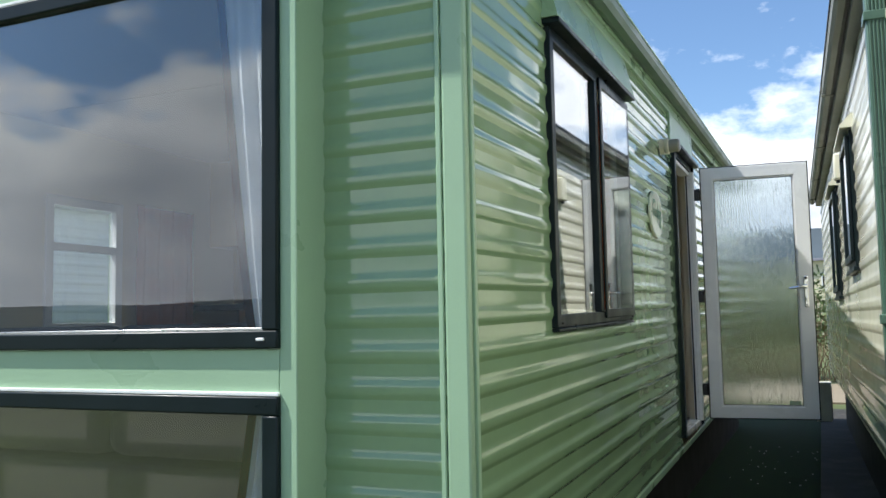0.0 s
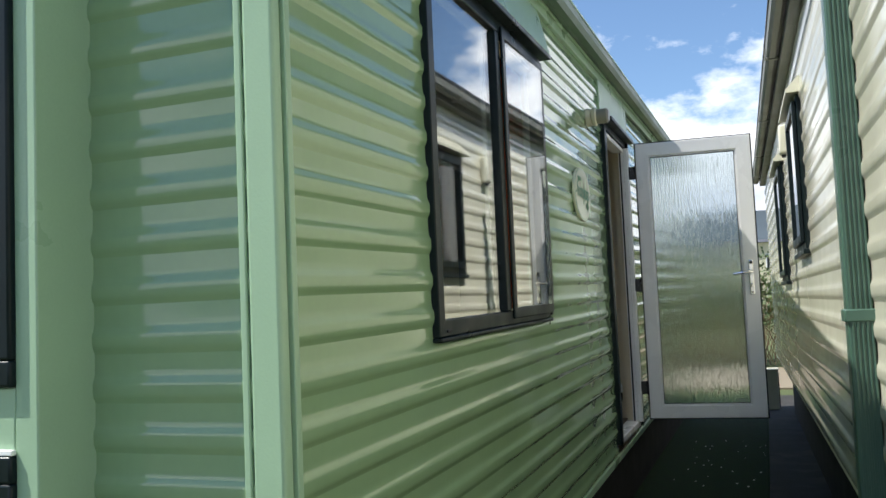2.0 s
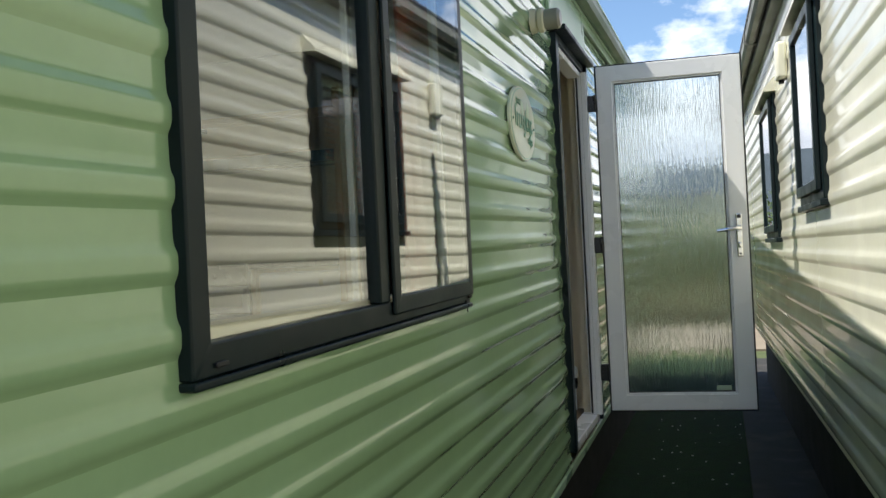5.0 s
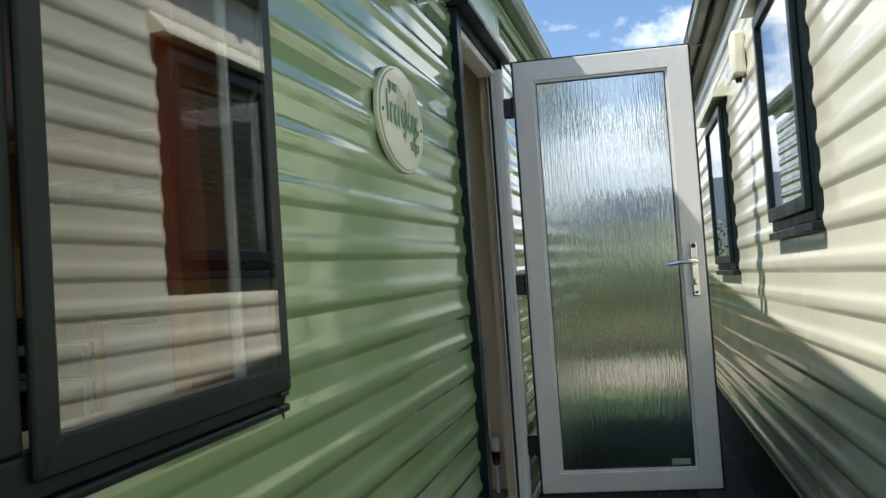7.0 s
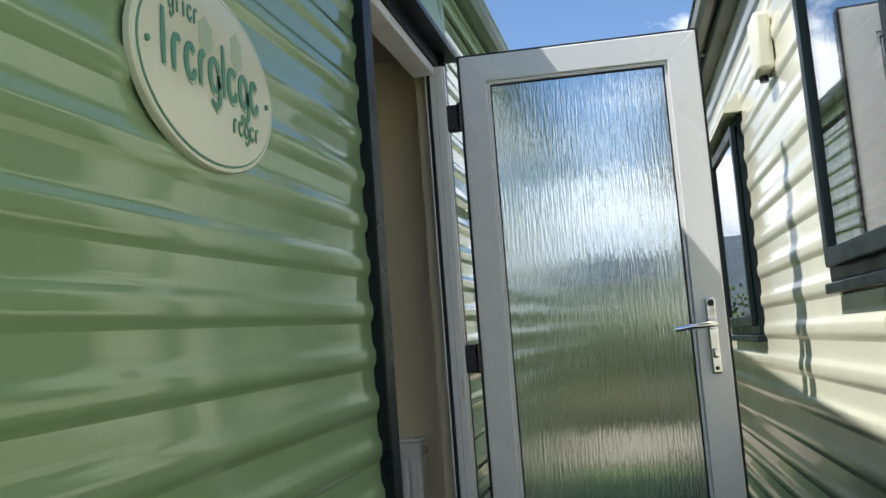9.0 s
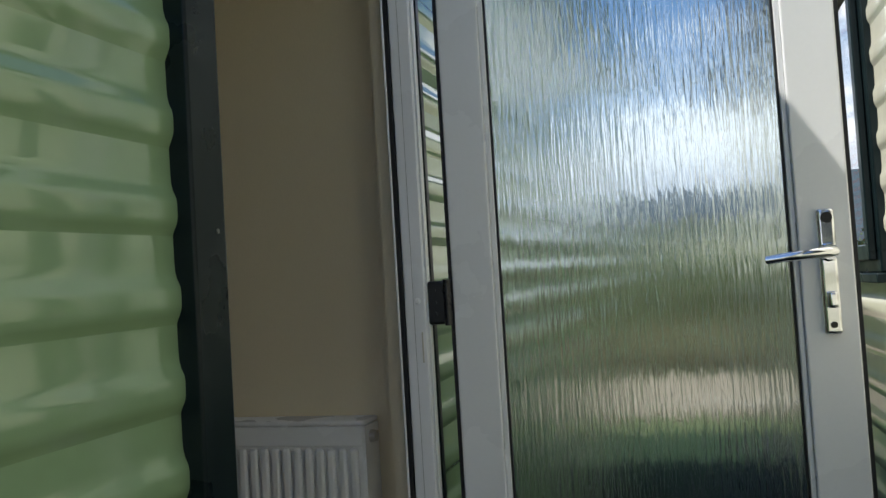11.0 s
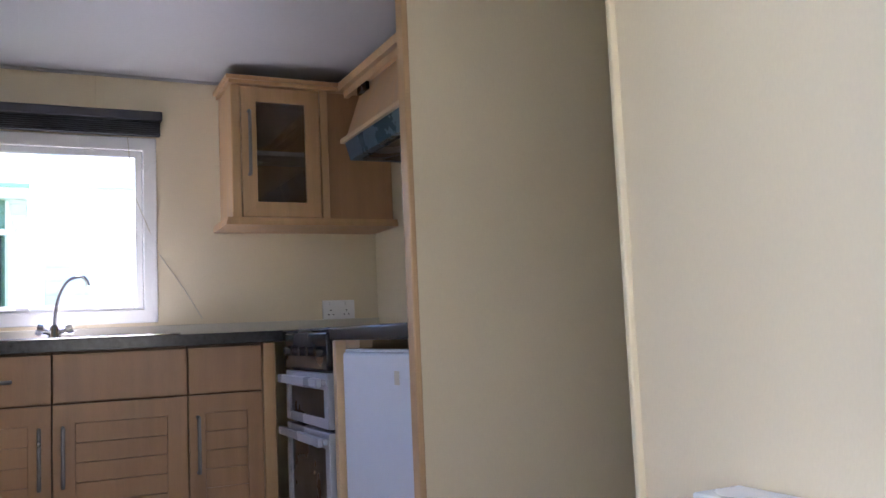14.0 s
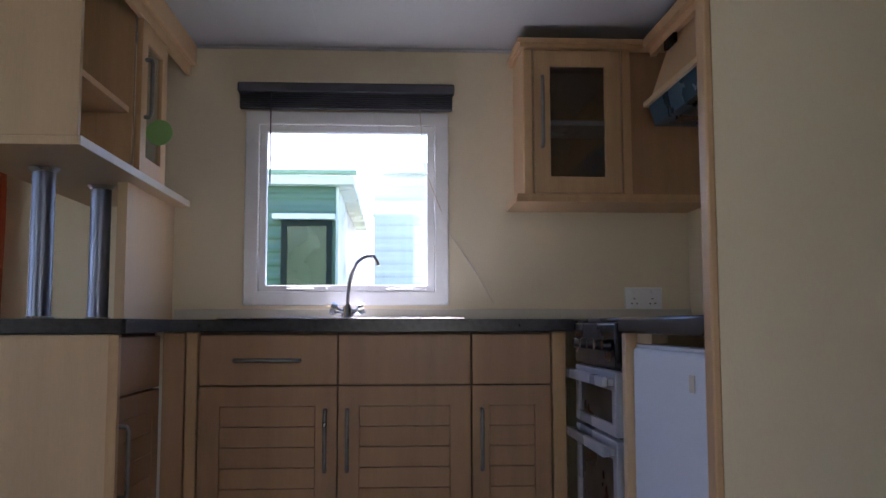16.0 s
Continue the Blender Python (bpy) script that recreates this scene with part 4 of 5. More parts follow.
# kitchen window, blind, cord
origin(-0.152, 0.0, 0.0)
kw = tagged(frame_x("window_4", *KWY, *KWZ, -3.06, -3.008, 0.052, UPVC, None, "white framed kitchen window over the sink"), "", "window", kind="structure")
ks = frame_x("opening_sash", KWY[0] + 0.053, KWY[1] - 0.053, KWZ[0] + 0.048, KWZ[1] - 0.050, -3.052, -3.020, 0.028, UPVC, kw)
pane_x("pane", KWY[0] + 0.078, KWY[1] - 0.078, KWZ[0] + 0.072, KWZ[1] - 0.074, -3.040, ks, GLASS_GREY)
for yy in (3.58, 3.95):
    st = solid("window_catch", [(-3.020, -3.006, yy, yy + 0.15, KWZ[0] + 0.056, KWZ[0] + 0.064)], UPVC, kw, bevel=0.003)
    solid("catch_knob", [(-3.012, -2.996, yy + 0.10, yy + 0.145, KWZ[0] + 0.060, KWZ[0] + 0.074)], UPVC, st, bevel=0.004)
origin(-0.152, 0.292, 0.030)
blind = thing("window_blind", (-2.99, 3.506, 2.27), "dark grey slatted blind raised to the window head", "blind")
solid("head_rail", [(-3.008, -2.962, 3.100, 3.912, 2.330, 2.368)], BLIND, blind, bevel=0.006)
for k in range(7):
    solid("slat", [(-3.004, -2.968, 3.108, 3.904, 2.272 + k * 0.008, 2.2755 + k * 0.008)], BLIND, blind)
tube("wand", [(-2.965, 3.225, 2.33), (-2.966, 3.226, 1.98)], 0.0025, BLIND, blind, sides=6)
tube("cord", [(-2.985, 3.78, 2.28), (-3.0, 3.80, 2.05), (-3.014, 3.90, 1.80), (-3.015, 4.0, 1.65), (-3.0, 4.06, 1.54)], 0.0018, UPSTAND, blind, sides=5)
tagged(solid("trim", [(-3.017, -3.012, 3.668, 3.698, 2.37, 2.518)], WALLPAPER, bevel=0.001), "cream joint batten above the window", "trim", kind="structure")
tagged(solid("trim", [(-3.017, -3.004, 2.90, 4.86, 2.508, 2.519)], CEIL, bevel=0.002), "pale ceiling edge bead", "trim", kind="structure")

origin(-0.152, 0.325, 0.026)
sock = thing("socket", (-3.015, 4.60, 1.56), "white double power socket on cream wall", "socket")
solid("plate", [(-3.017, -3.008, 4.530, 4.674, 1.523, 1.605)], UPVC, sock, bevel=0.003)
for yy in (4.548, 4.618):
    solid("switch", [(-3.0085, -3.003, yy + 0.012, yy + 0.022, 1.583, 1.597)], UPVC, sock, bevel=0.001)
    for dy, dz in ((0.018, 0.030), (0.008, 0.012), (0.028, 0.012)):
        solid("pin_hole", [(-3.0082, -3.0076, yy + dy - 0.003, yy + dy + 0.003, 1.530 + dz, 1.534 + dz)], BLACK, sock)

# wall cabinet with glazed door, far wall
CX = -2.894
origin(-0.023, 0.276, 0.020)
wc = thing("wall_cabinet", (-2.95, 4.45, 1.90), "beech wall cabinet with smoked glass door, empty shelf", "cabinet")
solid("body", [(-3.146, -3.134, 4.194, 4.829, 1.93, 2.455), (-3.134, CX - 0.021, 4.194, 4.204, 1.93, 2.455), (-3.134, CX - 0.02, 4.530, 4.548, 1.93, 2.455), (-3.134, CX - 0.021, 4.204, 4.530, 1.93, 1.945), (-3.134, CX - 0.021, 4.204, 4.530, 2.44, 2.455)], BEECH, wc)
solid("end_pilaster", [(-3.146, CX + 0.002, 4.158, 4.1935, 1.929, 2.455)], BEECH, wc, bevel=0.005)
solid("plain_panel", [(CX - 0.030, CX - 0.022, 4.549, 4.829, 1.93, 2.455)], FRONT, wc)
solid("stile", [(CX - 0.02, CX + 0.004, 4.516, 4.548, 1.93, 2.455)], BEECH, wc, bevel=0.004)
solid("shelf", [(-3.13, CX - 0.022, 4.205, 4.528, 2.183, 2.201)], UPVC, wc)
prism("base_moulding", [(-3.146, 4.132), (-2.868, 4.132), (-2.868, 4.829), (-3.146, 4.829)], "z", 1.9145, 1.928, BEECH, wc)
prism("base_lip", [(-3.146, 4.128), (-2.862, 4.128), (-2.862, 4.829), (-3.146, 4.829)], "z", 1.899, 1.914, BEECH, wc)
prism("cornice", [(-3.146, 4.148), (-2.874, 4.148), (-2.874, 4.829), (-3.146, 4.829)], "z", 2.456, 2.470, BEECH, wc)
prism("cornice_top", [(-3.146, 4.136), (-2.862, 4.136), (-2.862, 4.829), (-3.146, 4.829)], "z", 2.4705, 2.486, BEECH, wc)
gd = frame_x("door", 4.197, 4.513, 1.934, 2.452, CX - 0.019, CX, 0.060, BEECH, wc, bevel=0.003)
pane_x("pane", 4.255, 4.455, 1.992, 2.394, CX - 0.012, gd, GLASS_TINT)
beech_handle(gd, (CX, 4.226, 2.36), (CX, 4.226, 2.09), (0.022, 0, 0))

# cooker hood cabinet over the cooker
origin(0.03, 0.250, 0.013)
hood = thing("cooker_hood", (-2.1, 4.7, 2.14), "beech hood cabinet with sloping front and blue metal canopy", "cooker hood")
prism("front", [(4.585, 2.218), (4.660, 2.432), (4.857, 2.432), (4.857, 2.218)], "x", -2.765, -1.54, BEECH, hood)
solid("lip", [(-2.78, -1.54, 4.568, 4.60, 2.208, 2.226)], BEECH_PALE, hood, bevel=0.003)
prism("canopy", [(4.580, 2.207), (4.600, 2.140), (4.857, 2.140), (4.857, 2.207)], "x", -2.755, -1.54, HOOD_BLUE, hood)
solid("underside_filter", [(-2.70, -1.56, 4.63, 4.84, 2.134, 2.1395)], BLACK, hood)
solid("upper_board", [(-2.925, -1.54, 4.640, 4.660, 2.433, 2.462)], BEECH, hood)
prism("cornice", [(4.612, 2.490), (4.618, 2.462), (4.660, 2.462), (4.660, 2.490)], "x", -2.925, -1.54, BEECH, hood)
solid("slot", [(-2.74, -2.64, 4.632, 4.645, 2.395, 2.425)], BLACK, hood)

# cooker
origin(-0.03, 0.230, 0.004)
ck = thing("cooker", (-2.35, 4.6, FLOOR), "black and white built-in gas cooker, oven doors greyed for shade", "cooker")
solid("body", [(-2.600, -2.110, 4.345, 4.850, FLOOR, 1.455)], BLACK, ck)
solid("control_panel", [(-2.598, -2.112, 4.318, 4.3445, 1.372, 1.492)], BLACK, ck, "glossy black control panel", bevel=0.006)
for k in range(5):
    tube("knob", [(-2.53 + k * 0.09, 4.318, 1.432), (-2.53 + k * 0.09, 4.298, 1.432)], [0.017, 0.014], BLACK, ck, sides=14)
solid("hob", [(-2.600, -2.110, 4.330, 4.850, 1.493, 1.505)], BLACK, ck, bevel=0.004)
for z0, z1, name in ((1.196, 1.364, "grill_door"), (0.70, 1.186, "oven_door")):
    dd = ring(name, -2.596, -2.114, z0, z1, 4.318, 4.344, 0.05, OVEN_SHADED, ck, bevel=0.003, wl=0.041, wr=0.041, wb=0.03, axis="y")
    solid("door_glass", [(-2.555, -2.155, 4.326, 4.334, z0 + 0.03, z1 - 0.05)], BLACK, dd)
    solid("handle", [(-2.585, -2.125, 4.284, 4.302, z1 - 0.040, z1 - 0.012), (-2.585, -2.565, 4.302, 4.3175, z1 - 0.036, z1 - 0.016), (-2.145, -2.125, 4.302, 4.3175, z1 - 0.036, z1 - 0.016)], OVEN_SHADED, dd, bevel=0.004)
tagged(solid("divider_panel", [(-2.090, -2.058, 4.330, 4.85, FLOOR, 1.464)], BEECH_PALE, bevel=0.002), "pale beech divider panel beside the fridge", "panel")
tagged(solid("packing_block", [(-2.056, -1.93, 4.36, 4.40, 1.440, 1.464)], BEECH_PALE, bevel=0.002), "beech packing block under the worktop", "panel")

# fridge
fr = thing("fridge", (-1.73, 4.6, FLOOR), "white undercounter fridge with plain door", "fridge")
solid("body", [(-2.045, -1.482, 4.396, 4.84, FLOOR + 0.02, 1.425)], WHITE, fr, bevel=0.006)
solid("door", [(-2.045, -1.482, 4.345, 4.3945, FLOOR + 0.05, 1.430)], WHITE, fr, bevel=0.010, segments=3)
solid("top_trim", [(-2.03, -1.495, 4.350, 4.40, 1.431, 1.438)], WHITE, fr, bevel=0.002)
solid("hinge_cap", [(-1.53, -1.49, 4.352, 4.39, 1.4385, 1.447)], UPVC, fr, bevel=0.002)
solid("badge", [(-1.630, -1.600, 4.3435, 4.345, 1.350, 1.385)], UPSTAND, fr, "small pale badge")

# partitions round the hall
origin()
tagged(solid("wall_partition", [(FAR, -1.506, 5.110, 5.15, FLOOR, CEILING)], WALLPAPER), "cream papered partition behind the cooker", "wall", kind="structure")
tagged(solid("wall_hall", [(-1.505, -1.468, 4.5665, 5.19, FLOOR, CEILING)], WALLPAPER), "cream papered panel beside the fridge", "wall", kind="structure")
tagged(solid("trim", [(-1.5065, -1.464, 4.550, 4.566, FLOOR, CEILING)], BEECH, bevel=0.004), "beech edge post of the hall panel", "trim", kind="structure")
# dark sheet whose colour gives the darkness deeper in the hall
tagged(solid("wall_hall", [(-1.505, -1.470, 5.1905, 6.2, FLOOR, CEILING)], DARK_BROWN, bevel=0.003), "dark brown hall side standing in for an unlit opening", "wall", kind="structure")
tagged(solid("wall_radiator", [(-0.722, -0.056, 4.612, 4.652, FLOOR, CEILING)], WALLPAPER), "cream papered wall behind the radiator", "wall", kind="structure")
tagged(solid("trim", [(-0.734, -0.7225, 4.600, 4.656, FLOOR, CEILING)], WALLPAPER, bevel=0.003), "pale edge bead of the hall opening", "trim", kind="structure")
tagged(solid("wall_hall", [(-1.505, -0.67, 6.2, 6.24, FLOOR, CEILING)], DARK_BROWN), "dark end of the hall", "wall", kind="structure")
tagged(solid("wall_hall", [(-0.716, -0.68, 4.653, 6.2, FLOOR, CEILING)], WALLPAPER), "papered hall wall", "wall", kind="structure")

# radiator
origin(0, 0.012, 0)
rad = thing("radiator", (-0.30, 4.50, FLOOR + 0.12), "white ribbed panel radiator on cream wall", "radiator")
R0, R1, RZ0, RZ1 = -0.506, -0.142, 0.74, 1.268
solid("panel", [(R0, R1, 4.514, 4.528, RZ0, RZ1 - 0.012)], UPVC, rad, bevel=0.005)
solid("back_panel", [(R0, R1, 4.571, 4.584, RZ0, RZ1 - 0.012)], UPVC, rad, bevel=0.005)
solid("top_grille", [(R0 - 0.004, R1 + 0.004, 4.508, 4.590, RZ1 - 0.011, RZ1)], UPVC, rad, bevel=0.004)
solid("top_rail", [(R0, R1, 4.508, 4.5135, RZ1 - 0.055, RZ1 - 0.012)], UPVC, rad, bevel=0.003)
for side_x in (R0 - 0.004, R1 + 0.0005):
    solid("side_cover", [(side_x, side_x + 0.0035, 4.512, 4.588, RZ0, RZ1 - 0.012)], UPVC, rad)
n_rib = 13
for k in range(n_rib):
    xc = R0 + 0.022 + k * (R1 - R0 - 0.044) / (n_rib - 1)
    solid("rib", [(xc - 0.010, xc + 0.010, 4.500, 4.514, RZ0 + 0.03, RZ1 - 0.058)], UPVC, rad, bevel=0.006, segments=2)
tube("bleed_valve", [(R1 + 0.004, 4.544, RZ1 - 0.038), (R1 + 0.018, 4.544, RZ1 - 0.038)], [0.014, 0.012], BRUSHED, rad, "brass bleed valve", sides=14)
valve = tube("valve_body", [(R1 + 0.030, 4.544, 0.790), (R1 + 0.030, 4.544, 0.745), (R1 + 0.030, 4.544, 0.725)], [0.016, 0.018, 0.012], BLACK, rad, "radiator valve with white head", sides=16)
tube("valve_head", [(R1 + 0.030, 4.544, 0.785), (R1 + 0.030, 4.544, 0.800), (R1 + 0.030, 4.544, 0.840), (R1 + 0.030, 4.544, 0.846)], [0.017, 0.020, 0.018, 0.013], UPVC, valve, sides=18)
tube("pipe", [(R1 + 0.030, 4.544, 0.726), (R1 + 0.030, 4.544, FLOOR)], 0.0075, UPVC, valve, sides=10)
for yy in (-0.48, -0.25):
    solid("bracket", [(yy, yy + 0.03, 4.585, 4.605, 0.9, 1.15)], BRUSHED, rad)

# open cabinet over the peninsula on two steel posts
origin(0.022, 0.297, -0.020)
TOP = CEILING + 0.020
oc = thing("open_wall_cabinet", (-2.5, 2.75, 1.96), "pale beech overhead cabinet with open shelves and glazed door", "cabinet")
OY, OX0, OX1 = 2.91, -3.190, -2.067
solid("end_panel", [(OX1 - 0.018, OX1, 2.55, OY, 1.972, TOP)], BEECH_PALE, oc, "pale end panel", bevel=0.002)
solid("back_panel", [(OX0, OX1 - 0.0185, 2.55, 2.564, 1.972, TOP)], BEECH_PALE, oc)
solid("base_board", [(OX0, OX1, 2.55, OY + 0.004, 1.950, 1.9715)], BEECH_PALE, oc, bevel=0.002)
solid("edge_strip", [(OX0, OX1 + 0.002, OY + 0.0045, OY + 0.008, 1.949, 1.973)], UPSTAND, oc, bevel=0.001)
solid("divider", [(-2.575, -2.557, 2.565, OY - 0.02, 1.972, TOP)], BEECH, oc)
solid("shelf", [(-2.556, OX1 - 0.0185, 2.565, OY - 0.03, 2.150, 2.168)], BEECH, oc)
solid("top_rail", [(OX0, OX1 - 0.0185, OY - 0.018, OY, 2.455, TOP)], BEECH, oc, bevel=0.002)
solid("cornice", [(OX0, OX1, OY + 0.0005, OY + 0.022, 2.488, TOP - 0.001)], BEECH, oc, bevel=0.006)
dd = ring("door", -2.865, -2.577, 1.975, 2.453, OY - 0.018, OY, 0.061, BEECH, oc, bevel=0.002, wl=0.06, wr=0.058, wb=0.055, axis="y")
solid("pane", [(-2.805, -2.635, OY - 0.012, OY - 0.008, 2.03, 2.392)], GLASS_TINT, dd)
beech_handle(dd, (-2.61, OY, 2.34), (-2.61, OY, 2.14), (0, 0.022, 0))
tube("tag", [(-2.603, OY + 0.050, 2.100), (-2.600, OY + 0.050, 2.100)], 0.040, STICKER, oc, "round green tag hung on the handle", sides=32)
origin(-0.05, 0.275, 0.0)
for px, py in ((-2.315, 2.728), (-2.62, 2.783)):
    ps = thing("support_post", (px, py, 1.505), "polished steel tube post between worktop and cabinet", "post", "cabinet support posts")
    tube("pole", [(px, py, 1.510), (px, py, 1.928)], 0.031, POST_STEEL, ps, sides=28)
    tube("flange", [(px, py, 1.915), (px, py, 1.928)], [0.034, 0.042], BRUSHED, ps, sides=28)
    tube("foot_flange", [(px, py, 1.5095), (px, py, 1.516)], [0.042, 0.036], BRUSHED, ps, sides=28)
origin()
tagged(solid("wall_pier", [(FAR + 0.0005, -2.60, 3.130, 3.160, 1.5095, 1.929)], BEECH_PALE), "pale beech back panel above the peninsula", "wall", kind="structure")

# ---- lounge seen through the bay window ----
def curtain(name, x, y0, y1, z0, z1, material, label, waves=6, deep=0.03, along="y"):
    bm = bmesh.new()
    n, rows = waves * 8, 10
    lo = []
    for r in range(rows + 1):
        f = r / rows
        ring = []
        for k in range(n + 1):
            s = k / n
            u = y0 + (y1 - y0) * s
            off = deep * math.sin(s * waves * 2 * math.pi) + 0.006 * math.sin(s * 17 + 9 * f)
            p = (x + off, u, z0 + (z1 - z0) * f) if along == "y" else (u, x + off, z0 + (z1 - z0) * f)
            ring.append(bm.verts.new(p))
        lo.append(ring)
    for r0, r1 in zip(lo, lo[1:]):
        for k in range(n):
            bm.faces.new((r0[k], r0[k + 1], r1[k + 1], r1[k]))
    bmesh.ops.solidify(bm, geom=bm.faces[:], thickness=0.003)
    return tagged(link(name, bm, material, smooth=True), label, "curtain")


def tied_curtain(name, y, inner_top, inner_low, outer, z0, z1, material, label, edge=None):
    """A curtain in the bay, drawn aside: its free edge slants from top to foot."""
    c = thing(name, (outer, y, z0), label, "curtain")
    for nm, lo_off, hi_off, mat_ in (("cloth", 0.0, 0.0, material),) + ((("border", 0.026, 0.0, edge),) if edge else ()):
        bm = bmesh.new()
        rows, n, grid = 26, 30, []
        for r in range(rows + 1):
            f = r / rows
            z = z0 + (z1 - z0) * f
            inner = inner_low + (inner_top - inner_low) * max(0.0, (z - 1.24) / (z1 - 1.24)) ** 0.75 - 0.16 * max(0.0, 1.24 - z)
            a, b = (inner, outer) if nm == "cloth" else (inner - lo_off, inner + 0.002)
            grid.append([bm.verts.new((a + (b - a) * k / n, y + (0.013 * math.sin(k / n * 6.28 * 3.2) if nm == "cloth" else -0.006), z0 + (z1 - z0) * f)) for k in range(n + 1)])
        for r0, r1 in zip(grid, grid[1:]):
            for k in range(n):
                bm.faces.new((r0[k], r0[k + 1], r1[k + 1], r1[k]))
        bmesh.ops.solidify(bm, geom=bm.faces[:], thickness=0.003)
        link(nm, bm, mat_, c, smooth=True)
    return c


tied_curtain("bay_curtain", BAYF + 0.055, -0.745, -0.600, -0.506, 0.65, 2.44, NET, "pale blue white lined curtain with rust border beside bay window", ORANGE)
origin(-0.152, 0.0, 0.0)
lw = tagged(frame_x("window_5", 1.40, 1.99, 1.34, 2.14, -3.06, -3.006, 0.055, UPVC, None, "white framed lounge window across the room"), "", "window", kind="structure")
solid("transom", [(-3.055, -3.01, 1.455, 1.935, 1.82, 1.865)], UPVC, lw)
pane_x("pane", 1.453, 1.937, 1.862, 2.087, -3.04, lw, GLASS_GREY)
pane_x("pane", 1.453, 1.937, 1.393, 1.822, -3.04, lw, GLASS_GREY)
curtain("window_curtain", -2.94, 2.04, 2.58, 1.15, 2.14, ORANGE, "rust orange curtain at lounge window", waves=4)
origin()
curtain("side_window_curtain", -0.115, 2.00, 2.28, 1.18, 2.46, ORANGE, "rust red curtain drawn aside at the side window", waves=4, deep=0.022)
sofa = thing("corner_sofa", (-1.6, 0.35, FLOOR), "grey upholstered lounge seat under the bay window", "sofa")
solid("base", [(-2.95, -0.60, 0.10, 0.70, FLOOR, FLOOR + 0.30)], SOFA, sofa, bevel=0.02)
for k in range(3):
    a = -2.93 + k * 0.775
    solid("seat_cushion", [(a, a + 0.765, 0.26, 0.72, FLOOR + 0.301, FLOOR + 0.44)], SOFA, sofa, bevel=0.04, segments=3)
    solid("back_cushion", [(a, a + 0.765, 0.075, 0.25, FLOOR + 0.32, 1.37)], SOFA, sofa, bevel=0.06, segments=4)

# ---- things outdoors ----
ub = thing("meter_box", (0.86, 10.0, 0.0), "pale grey utility box standing on the ground", "utility box")
solid("body", [(0.76, 0.94, 9.95, 10.25, 0.0, 0.47)], LAMP_BODY, ub, bevel=0.006)
solid("lid", [(0.75, 0.95, 9.94, 10.26, 0.471, 0.49)], LAMP_BODY, ub, bevel=0.004)
solid("side_door", [(0.941, 0.952, 9.97, 10.23, 0.03, 0.44)], BLACK, ub, bevel=0.003)

bmp = bmesh.new()
rng = random.Random(5)
for k in range(60):
    x, y = rng.uniform(0.1, 0.78), rng.uniform(1.5, 7.5)
    s = rng.uniform(0.004, 0.010)
    bmesh.ops.create_icosphere(bmp, subdivisions=1, radius=s, matrix=Matrix.Translation((x, y, s * 0.3)) @ Matrix.Diagonal((1, 1, 0.5, 1)))
tagged(link("pebbles", bmp, STONE), "scattered pale pebbles and petals on dark turf", "pebbles", kind="stuff")


def twiggy_bush(name, base, wide, deep, tall, stems, leaves, label, seed):
    """A bush of bent twigs with small leaves on them."""
    rng = random.Random(seed)
    b = thing(name, base, label, "hedge")
    bm, lf = bmesh.new(), bmesh.new()
    for k in range(stems):
        p = Vector((base[0] + rng.uniform(-wide, wide), base[1] + rng.uniform(-deep, deep), 0))
        d = Vector((rng.uniform(-0.5, 0.5), rng.uniform(-0.5, 0.5), 1)).normalized()
        h = tall * rng.uniform(0.6, 1.0)
        pts = [p]
        for s in range(5):
            d = (d + Vector((rng.uniform(-0.35, 0.35), rng.uniform(-0.35, 0.35), rng.uniform(-0.15, 0.1)))).normalized()
            pts.append(pts[-1] + d * h / 5)
        tube("", pts, [0.012, 0.010, 0.008, 0.006, 0.004, 0.002], TWIG, bm=bm, sides=4)
        for s in range(leaves):
            q = pts[rng.choice((3, 4, 4, 5, 5))] + Vector((rng.uniform(-0.16, 0.16), rng.uniform(-0.16, 0.16), rng.uniform(-0.15, 0.15)))
            u = Vector((rng.uniform(-1, 1), rng.uniform(-1, 1), rng.uniform(-1, 1))).normalized() * rng.uniform(0.025, 0.055)
            w = u.orthogonal() * 0.55
            lf.faces.new([lf.verts.new(q + v) for v in (-u, w, u, -w)])
    link("stems", bm, TWIG, b)
    link("leaves", lf, LEAF, b, "small yellow green leaves")
    return b


twiggy_bush("hedge", (0.9, 17.5, 0), 2.2, 0.55, 2.45, 150, 34, "brown twiggy hedge with green leaves towards its top", 3)
twiggy_bush("hedge", (0.2, 18.9, 0), 4.5, 0.6, 2.5, 170, 36, "dense green hedge behind the twiggy one", 8)


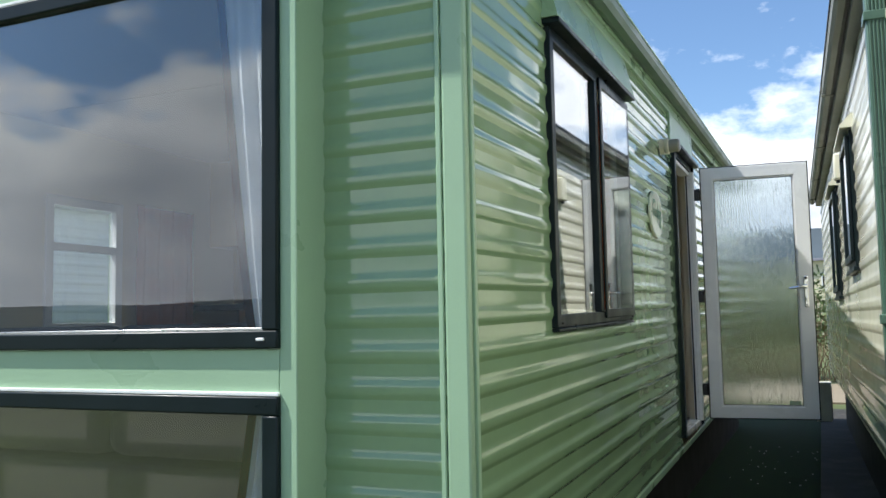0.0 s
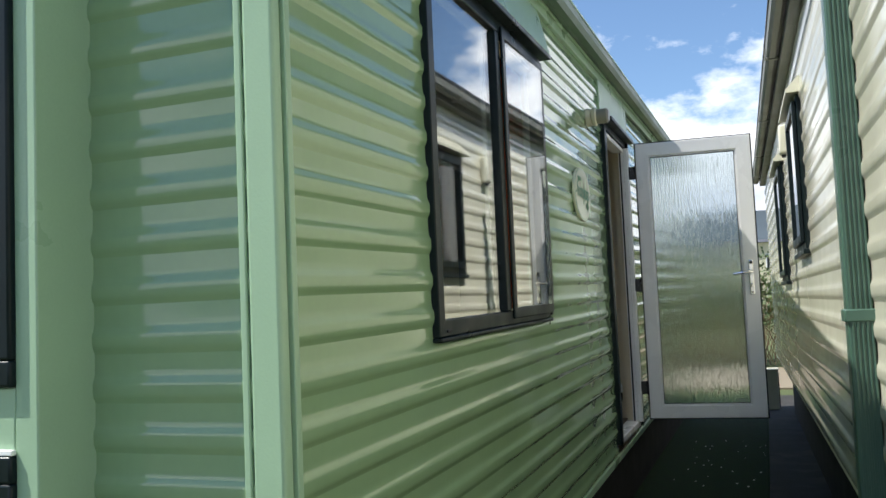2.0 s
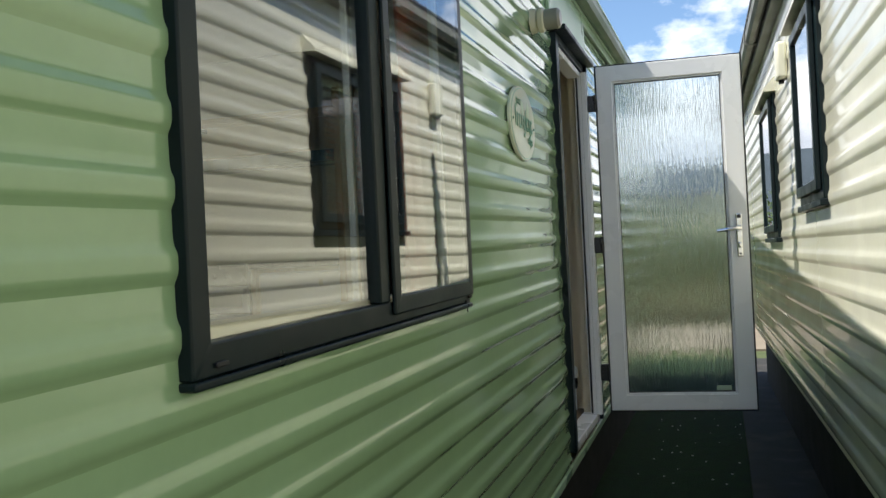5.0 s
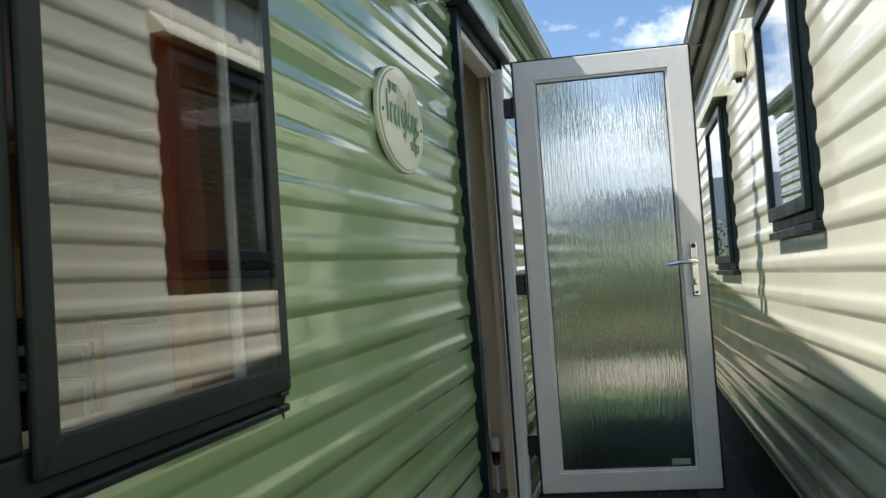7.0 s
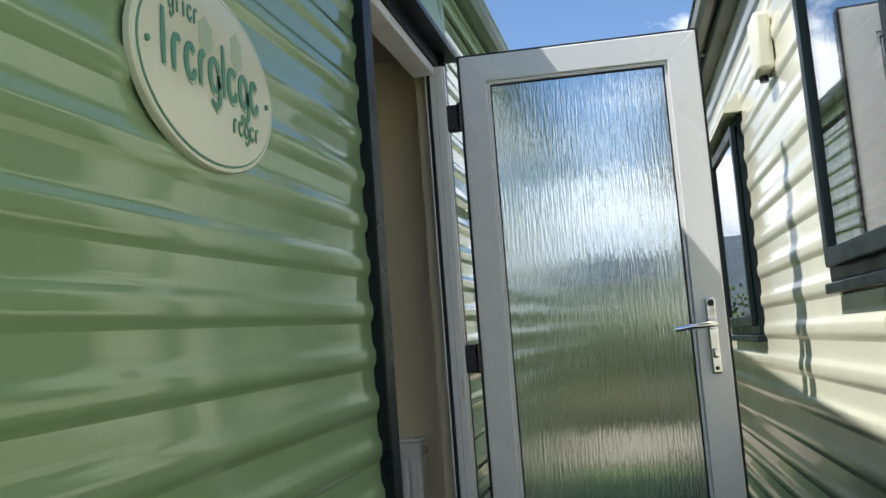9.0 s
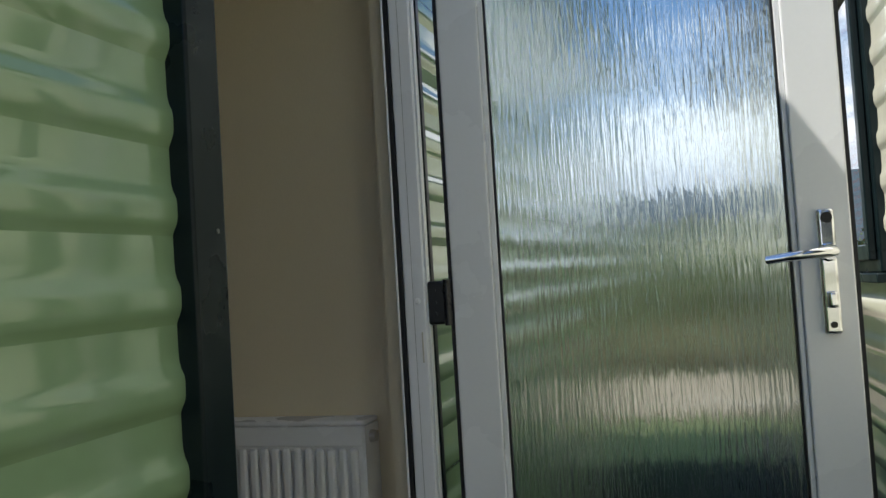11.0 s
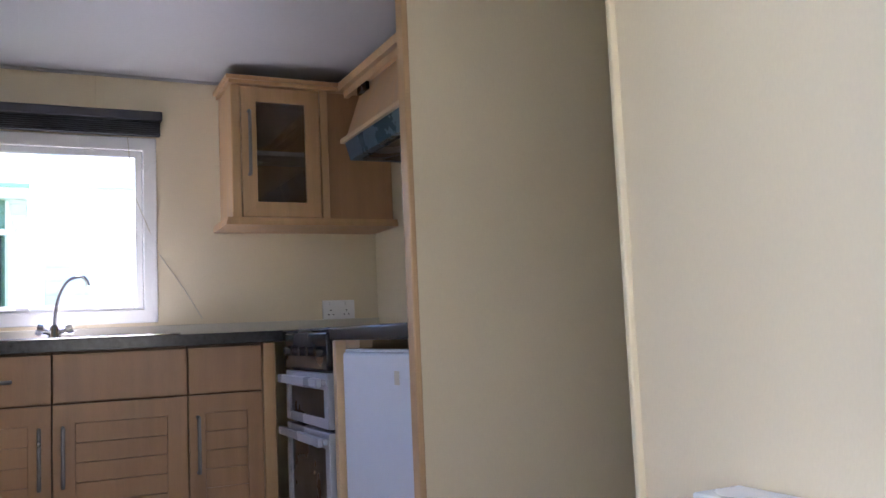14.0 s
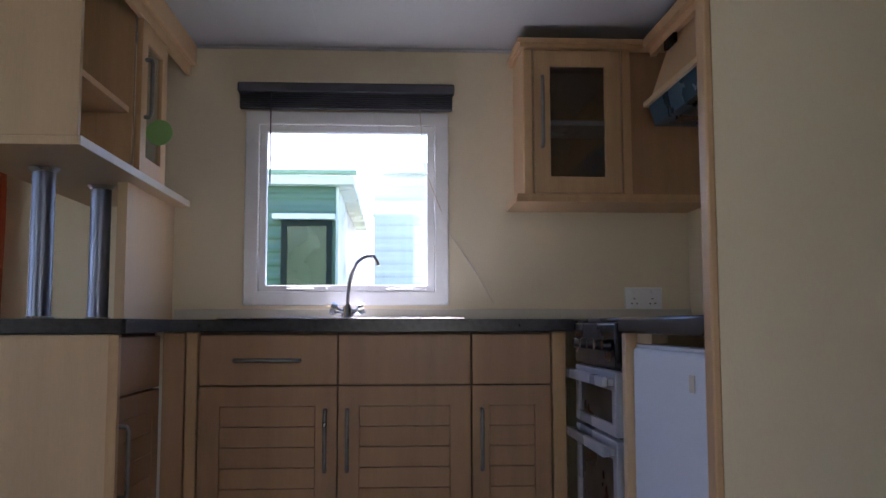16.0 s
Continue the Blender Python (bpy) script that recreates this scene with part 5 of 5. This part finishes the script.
def bare_tree(name, base, tall, seed, label):
    rng = random.Random(seed)
    t = thing(name, base, label, "tree")
    trunk, crown = bmesh.new(), bmesh.new()

    def grow(p, d, length, r, depth):
        pts, rad_ = [p], [r]
        for s in range(3):
            d = (d + Vector((rng.uniform(-0.2, 0.2), rng.uniform(-0.2, 0.2), rng.uniform(-0.05, 0.15)))).normalized()
            pts.append(pts[-1] + d * length / 3)
            rad_.append(r * (1 - 0.16 * (s + 1)))
        tube("", pts, rad_, BARK, bm=trunk if depth == 0 else crown, sides=5 if depth < 2 else 3)
        if depth < 4:
            for k in range(4 if depth < 3 else 3):
                q = pts[rng.choice((1, 2, 3))]
                grow(q, (d + Vector((rng.uniform(-0.8, 0.8), rng.uniform(-0.8, 0.8), rng.uniform(-0.1, 0.5)))).normalized(), length * rng.uniform(0.55, 0.75), rad_[-1] * 0.68, depth + 1)

    grow(Vector(base), Vector((0, 0, 1)), tall * 0.36, tall * 0.026, 0)
    link("trunk", trunk, BARK, t)
    link("crown", crown, BARK, t, "leafless branches")
    return t


bare_tree("bare_tree", (-11.2, -13.5, -0.03), 3.4, 4, "leafless tree in the field before the caravan")
bare_tree("bare_tree", (-12.5, -22.0, -0.03), 6.0, 9, "leafless tree far across the field")


def hill_ring(name, radius, low, high, seed, material, label):
    bm = bmesh.new()
    n = 160
    foot, crest, back = [], [], []
    for k in range(n):
        a = 2 * math.pi * k / n
        h = low + (high - low) * (0.5 + 0.5 * noise.noise(Vector((math.cos(a) * 2.2 + seed, math.sin(a) * 2.2, 0.3)))) + (high - low) * 0.12 * noise.noise(Vector((math.cos(a) * 11, math.sin(a) * 11, seed)))
        h *= 0.45 + 0.75 * max(0.0, math.sin(a)) ** 3
        for line, rr, hh in ((foot, radius, -2), (crest, radius * 1.25, h), (back, radius * 1.5, h * 0.6)):
            line.append(bm.verts.new((rr * math.cos(a), rr * math.sin(a), hh)))
    for r0, r1 in ((foot, crest), (crest, back)):
        for k in range(n):
            bm.faces.new((r0[k], r0[(k + 1) % n], r1[(k + 1) % n], r1[k]))
    return tagged(link(name, bm, material, smooth=True), label, "hill", kind="structure")


hill_ring("backdrop", 700, 30, 95, 2.0, HILL, "blue grey hills on the horizon")


def house(base, w, d, h, label, turn=0):
    o = thing("house", pose(*base, 0, 0, turn), label, "house")
    wallp = solid("wall", [(-w / 2, w / 2, -d / 2, d / 2, 0, h)], RENDERED, o)
    prism("roof", [(-d / 2 - 0.3, h), (0, h + d * 0.06), (d / 2 + 0.3, h)], "x", -w / 2 - 0.2, w / 2 + 0.2, SLATE, o)
    solid("chimney", [(w * 0.3, w * 0.3 + 0.7, -0.4, 0.4, h + d * 0.02, h + 0.5)], RENDERED, o)
    for k in range(4):
        for lvl in (1.0, 3.2):
            xx = -w / 2 + (k + 0.5) * w / 4
            wn_ = solid("window", [(xx - 0.5, xx + 0.5, -d / 2 - 0.04, -d / 2 - 0.003, lvl, lvl + 1.1)], UPVC, o)
            solid("pane", [(xx - 0.42, xx + 0.42, -d / 2 - 0.05, -d / 2 - 0.041, lvl + 0.08, lvl + 1.02)], BLACK, wn_)
    return o


house((3.0, 66.0, -0.03), 12, 7, 5.1, "pale rendered house with slate roof far off")

# caravans beyond the kitchen window
gc = thing("static_caravan", (-7.9, 0.5, 0.0), "green clad static caravan with pale roof edge across the grass", "caravan")
gw = solid("wall", [(-9.4, -6.4, -2.5, 3.54, 0.5, 2.53)], FAR_GREEN, gc)
course_mesh(6.03, 0.1015).materials.append(FAR_GREEN)
for r in range(20):
    ob = new("siding_board", course_mesh(6.03, 0.1015))
    ob.parent = gw
    ob.matrix_basis = Matrix.Translation((-6.398, -2.495, 0.5 + r * 0.1015))
solid("end_panel", [(-9.38, -6.41, 3.5405, 3.56, 0.5, 2.53)], GLARE_CLAD, gc, "cream end wall")
gr = solid("roof", [(-9.5, -6.30, -2.6, 3.68, 2.531, 2.60)], UPVC, gc, "pale flat roof edge", bevel=0.01)
solid("gutter", [(-6.35, -6.27, -2.6, 3.70, 2.605, 2.64)], GREEN_TRIM, gr, bevel=0.008)
gwi = frame_x("window", 3.14, 3.52, 1.20, 2.27, -6.40, -6.34, 0.045, DARK, gc)
pane_x("pane", 3.18, 3.48, 1.245, 2.225, -6.36, gwi, GLASS_TINT)
solid("blind", [(-6.379, -6.372, 3.185, 3.475, 1.245, 2.225)], BLACK, gwi)
solid("hood", [(-6.40, -6.28, 3.08, 3.54, 2.271, 2.31)], UPVC, gwi)
solid("skirting", [(-9.2, -6.5, -2.3, 3.3, -0.03, 0.5)], UNDER, gc)
wcv = thing("static_caravan", (-9.2, 6.5, 0.0), "cream clad static caravan standing across the grass", "caravan")
ww = solid("wall", [(-10.7, -7.7, 3.80, 9.4, 0.5, 2.85)], CREAM_TRIM, wcv)
course_mesh(5.59, 0.1175).materials.append(GLARE_CLAD)
for r in range(20):
    ob = new("siding_board", course_mesh(5.59, 0.1175))
    ob.parent = ww
    ob.matrix_basis = Matrix.Translation((-7.698, 3.805, 0.5 + r * 0.1175))
solid("roof", [(-10.8, -7.58, 3.70, 9.5, 2.851, 2.95)], UPVC, wcv, "pale flat roof edge", bevel=0.01)
solid("skirting", [(-10.5, -7.8, 3.9, 9.3, -0.03, 0.5)], UNDER, wcv)
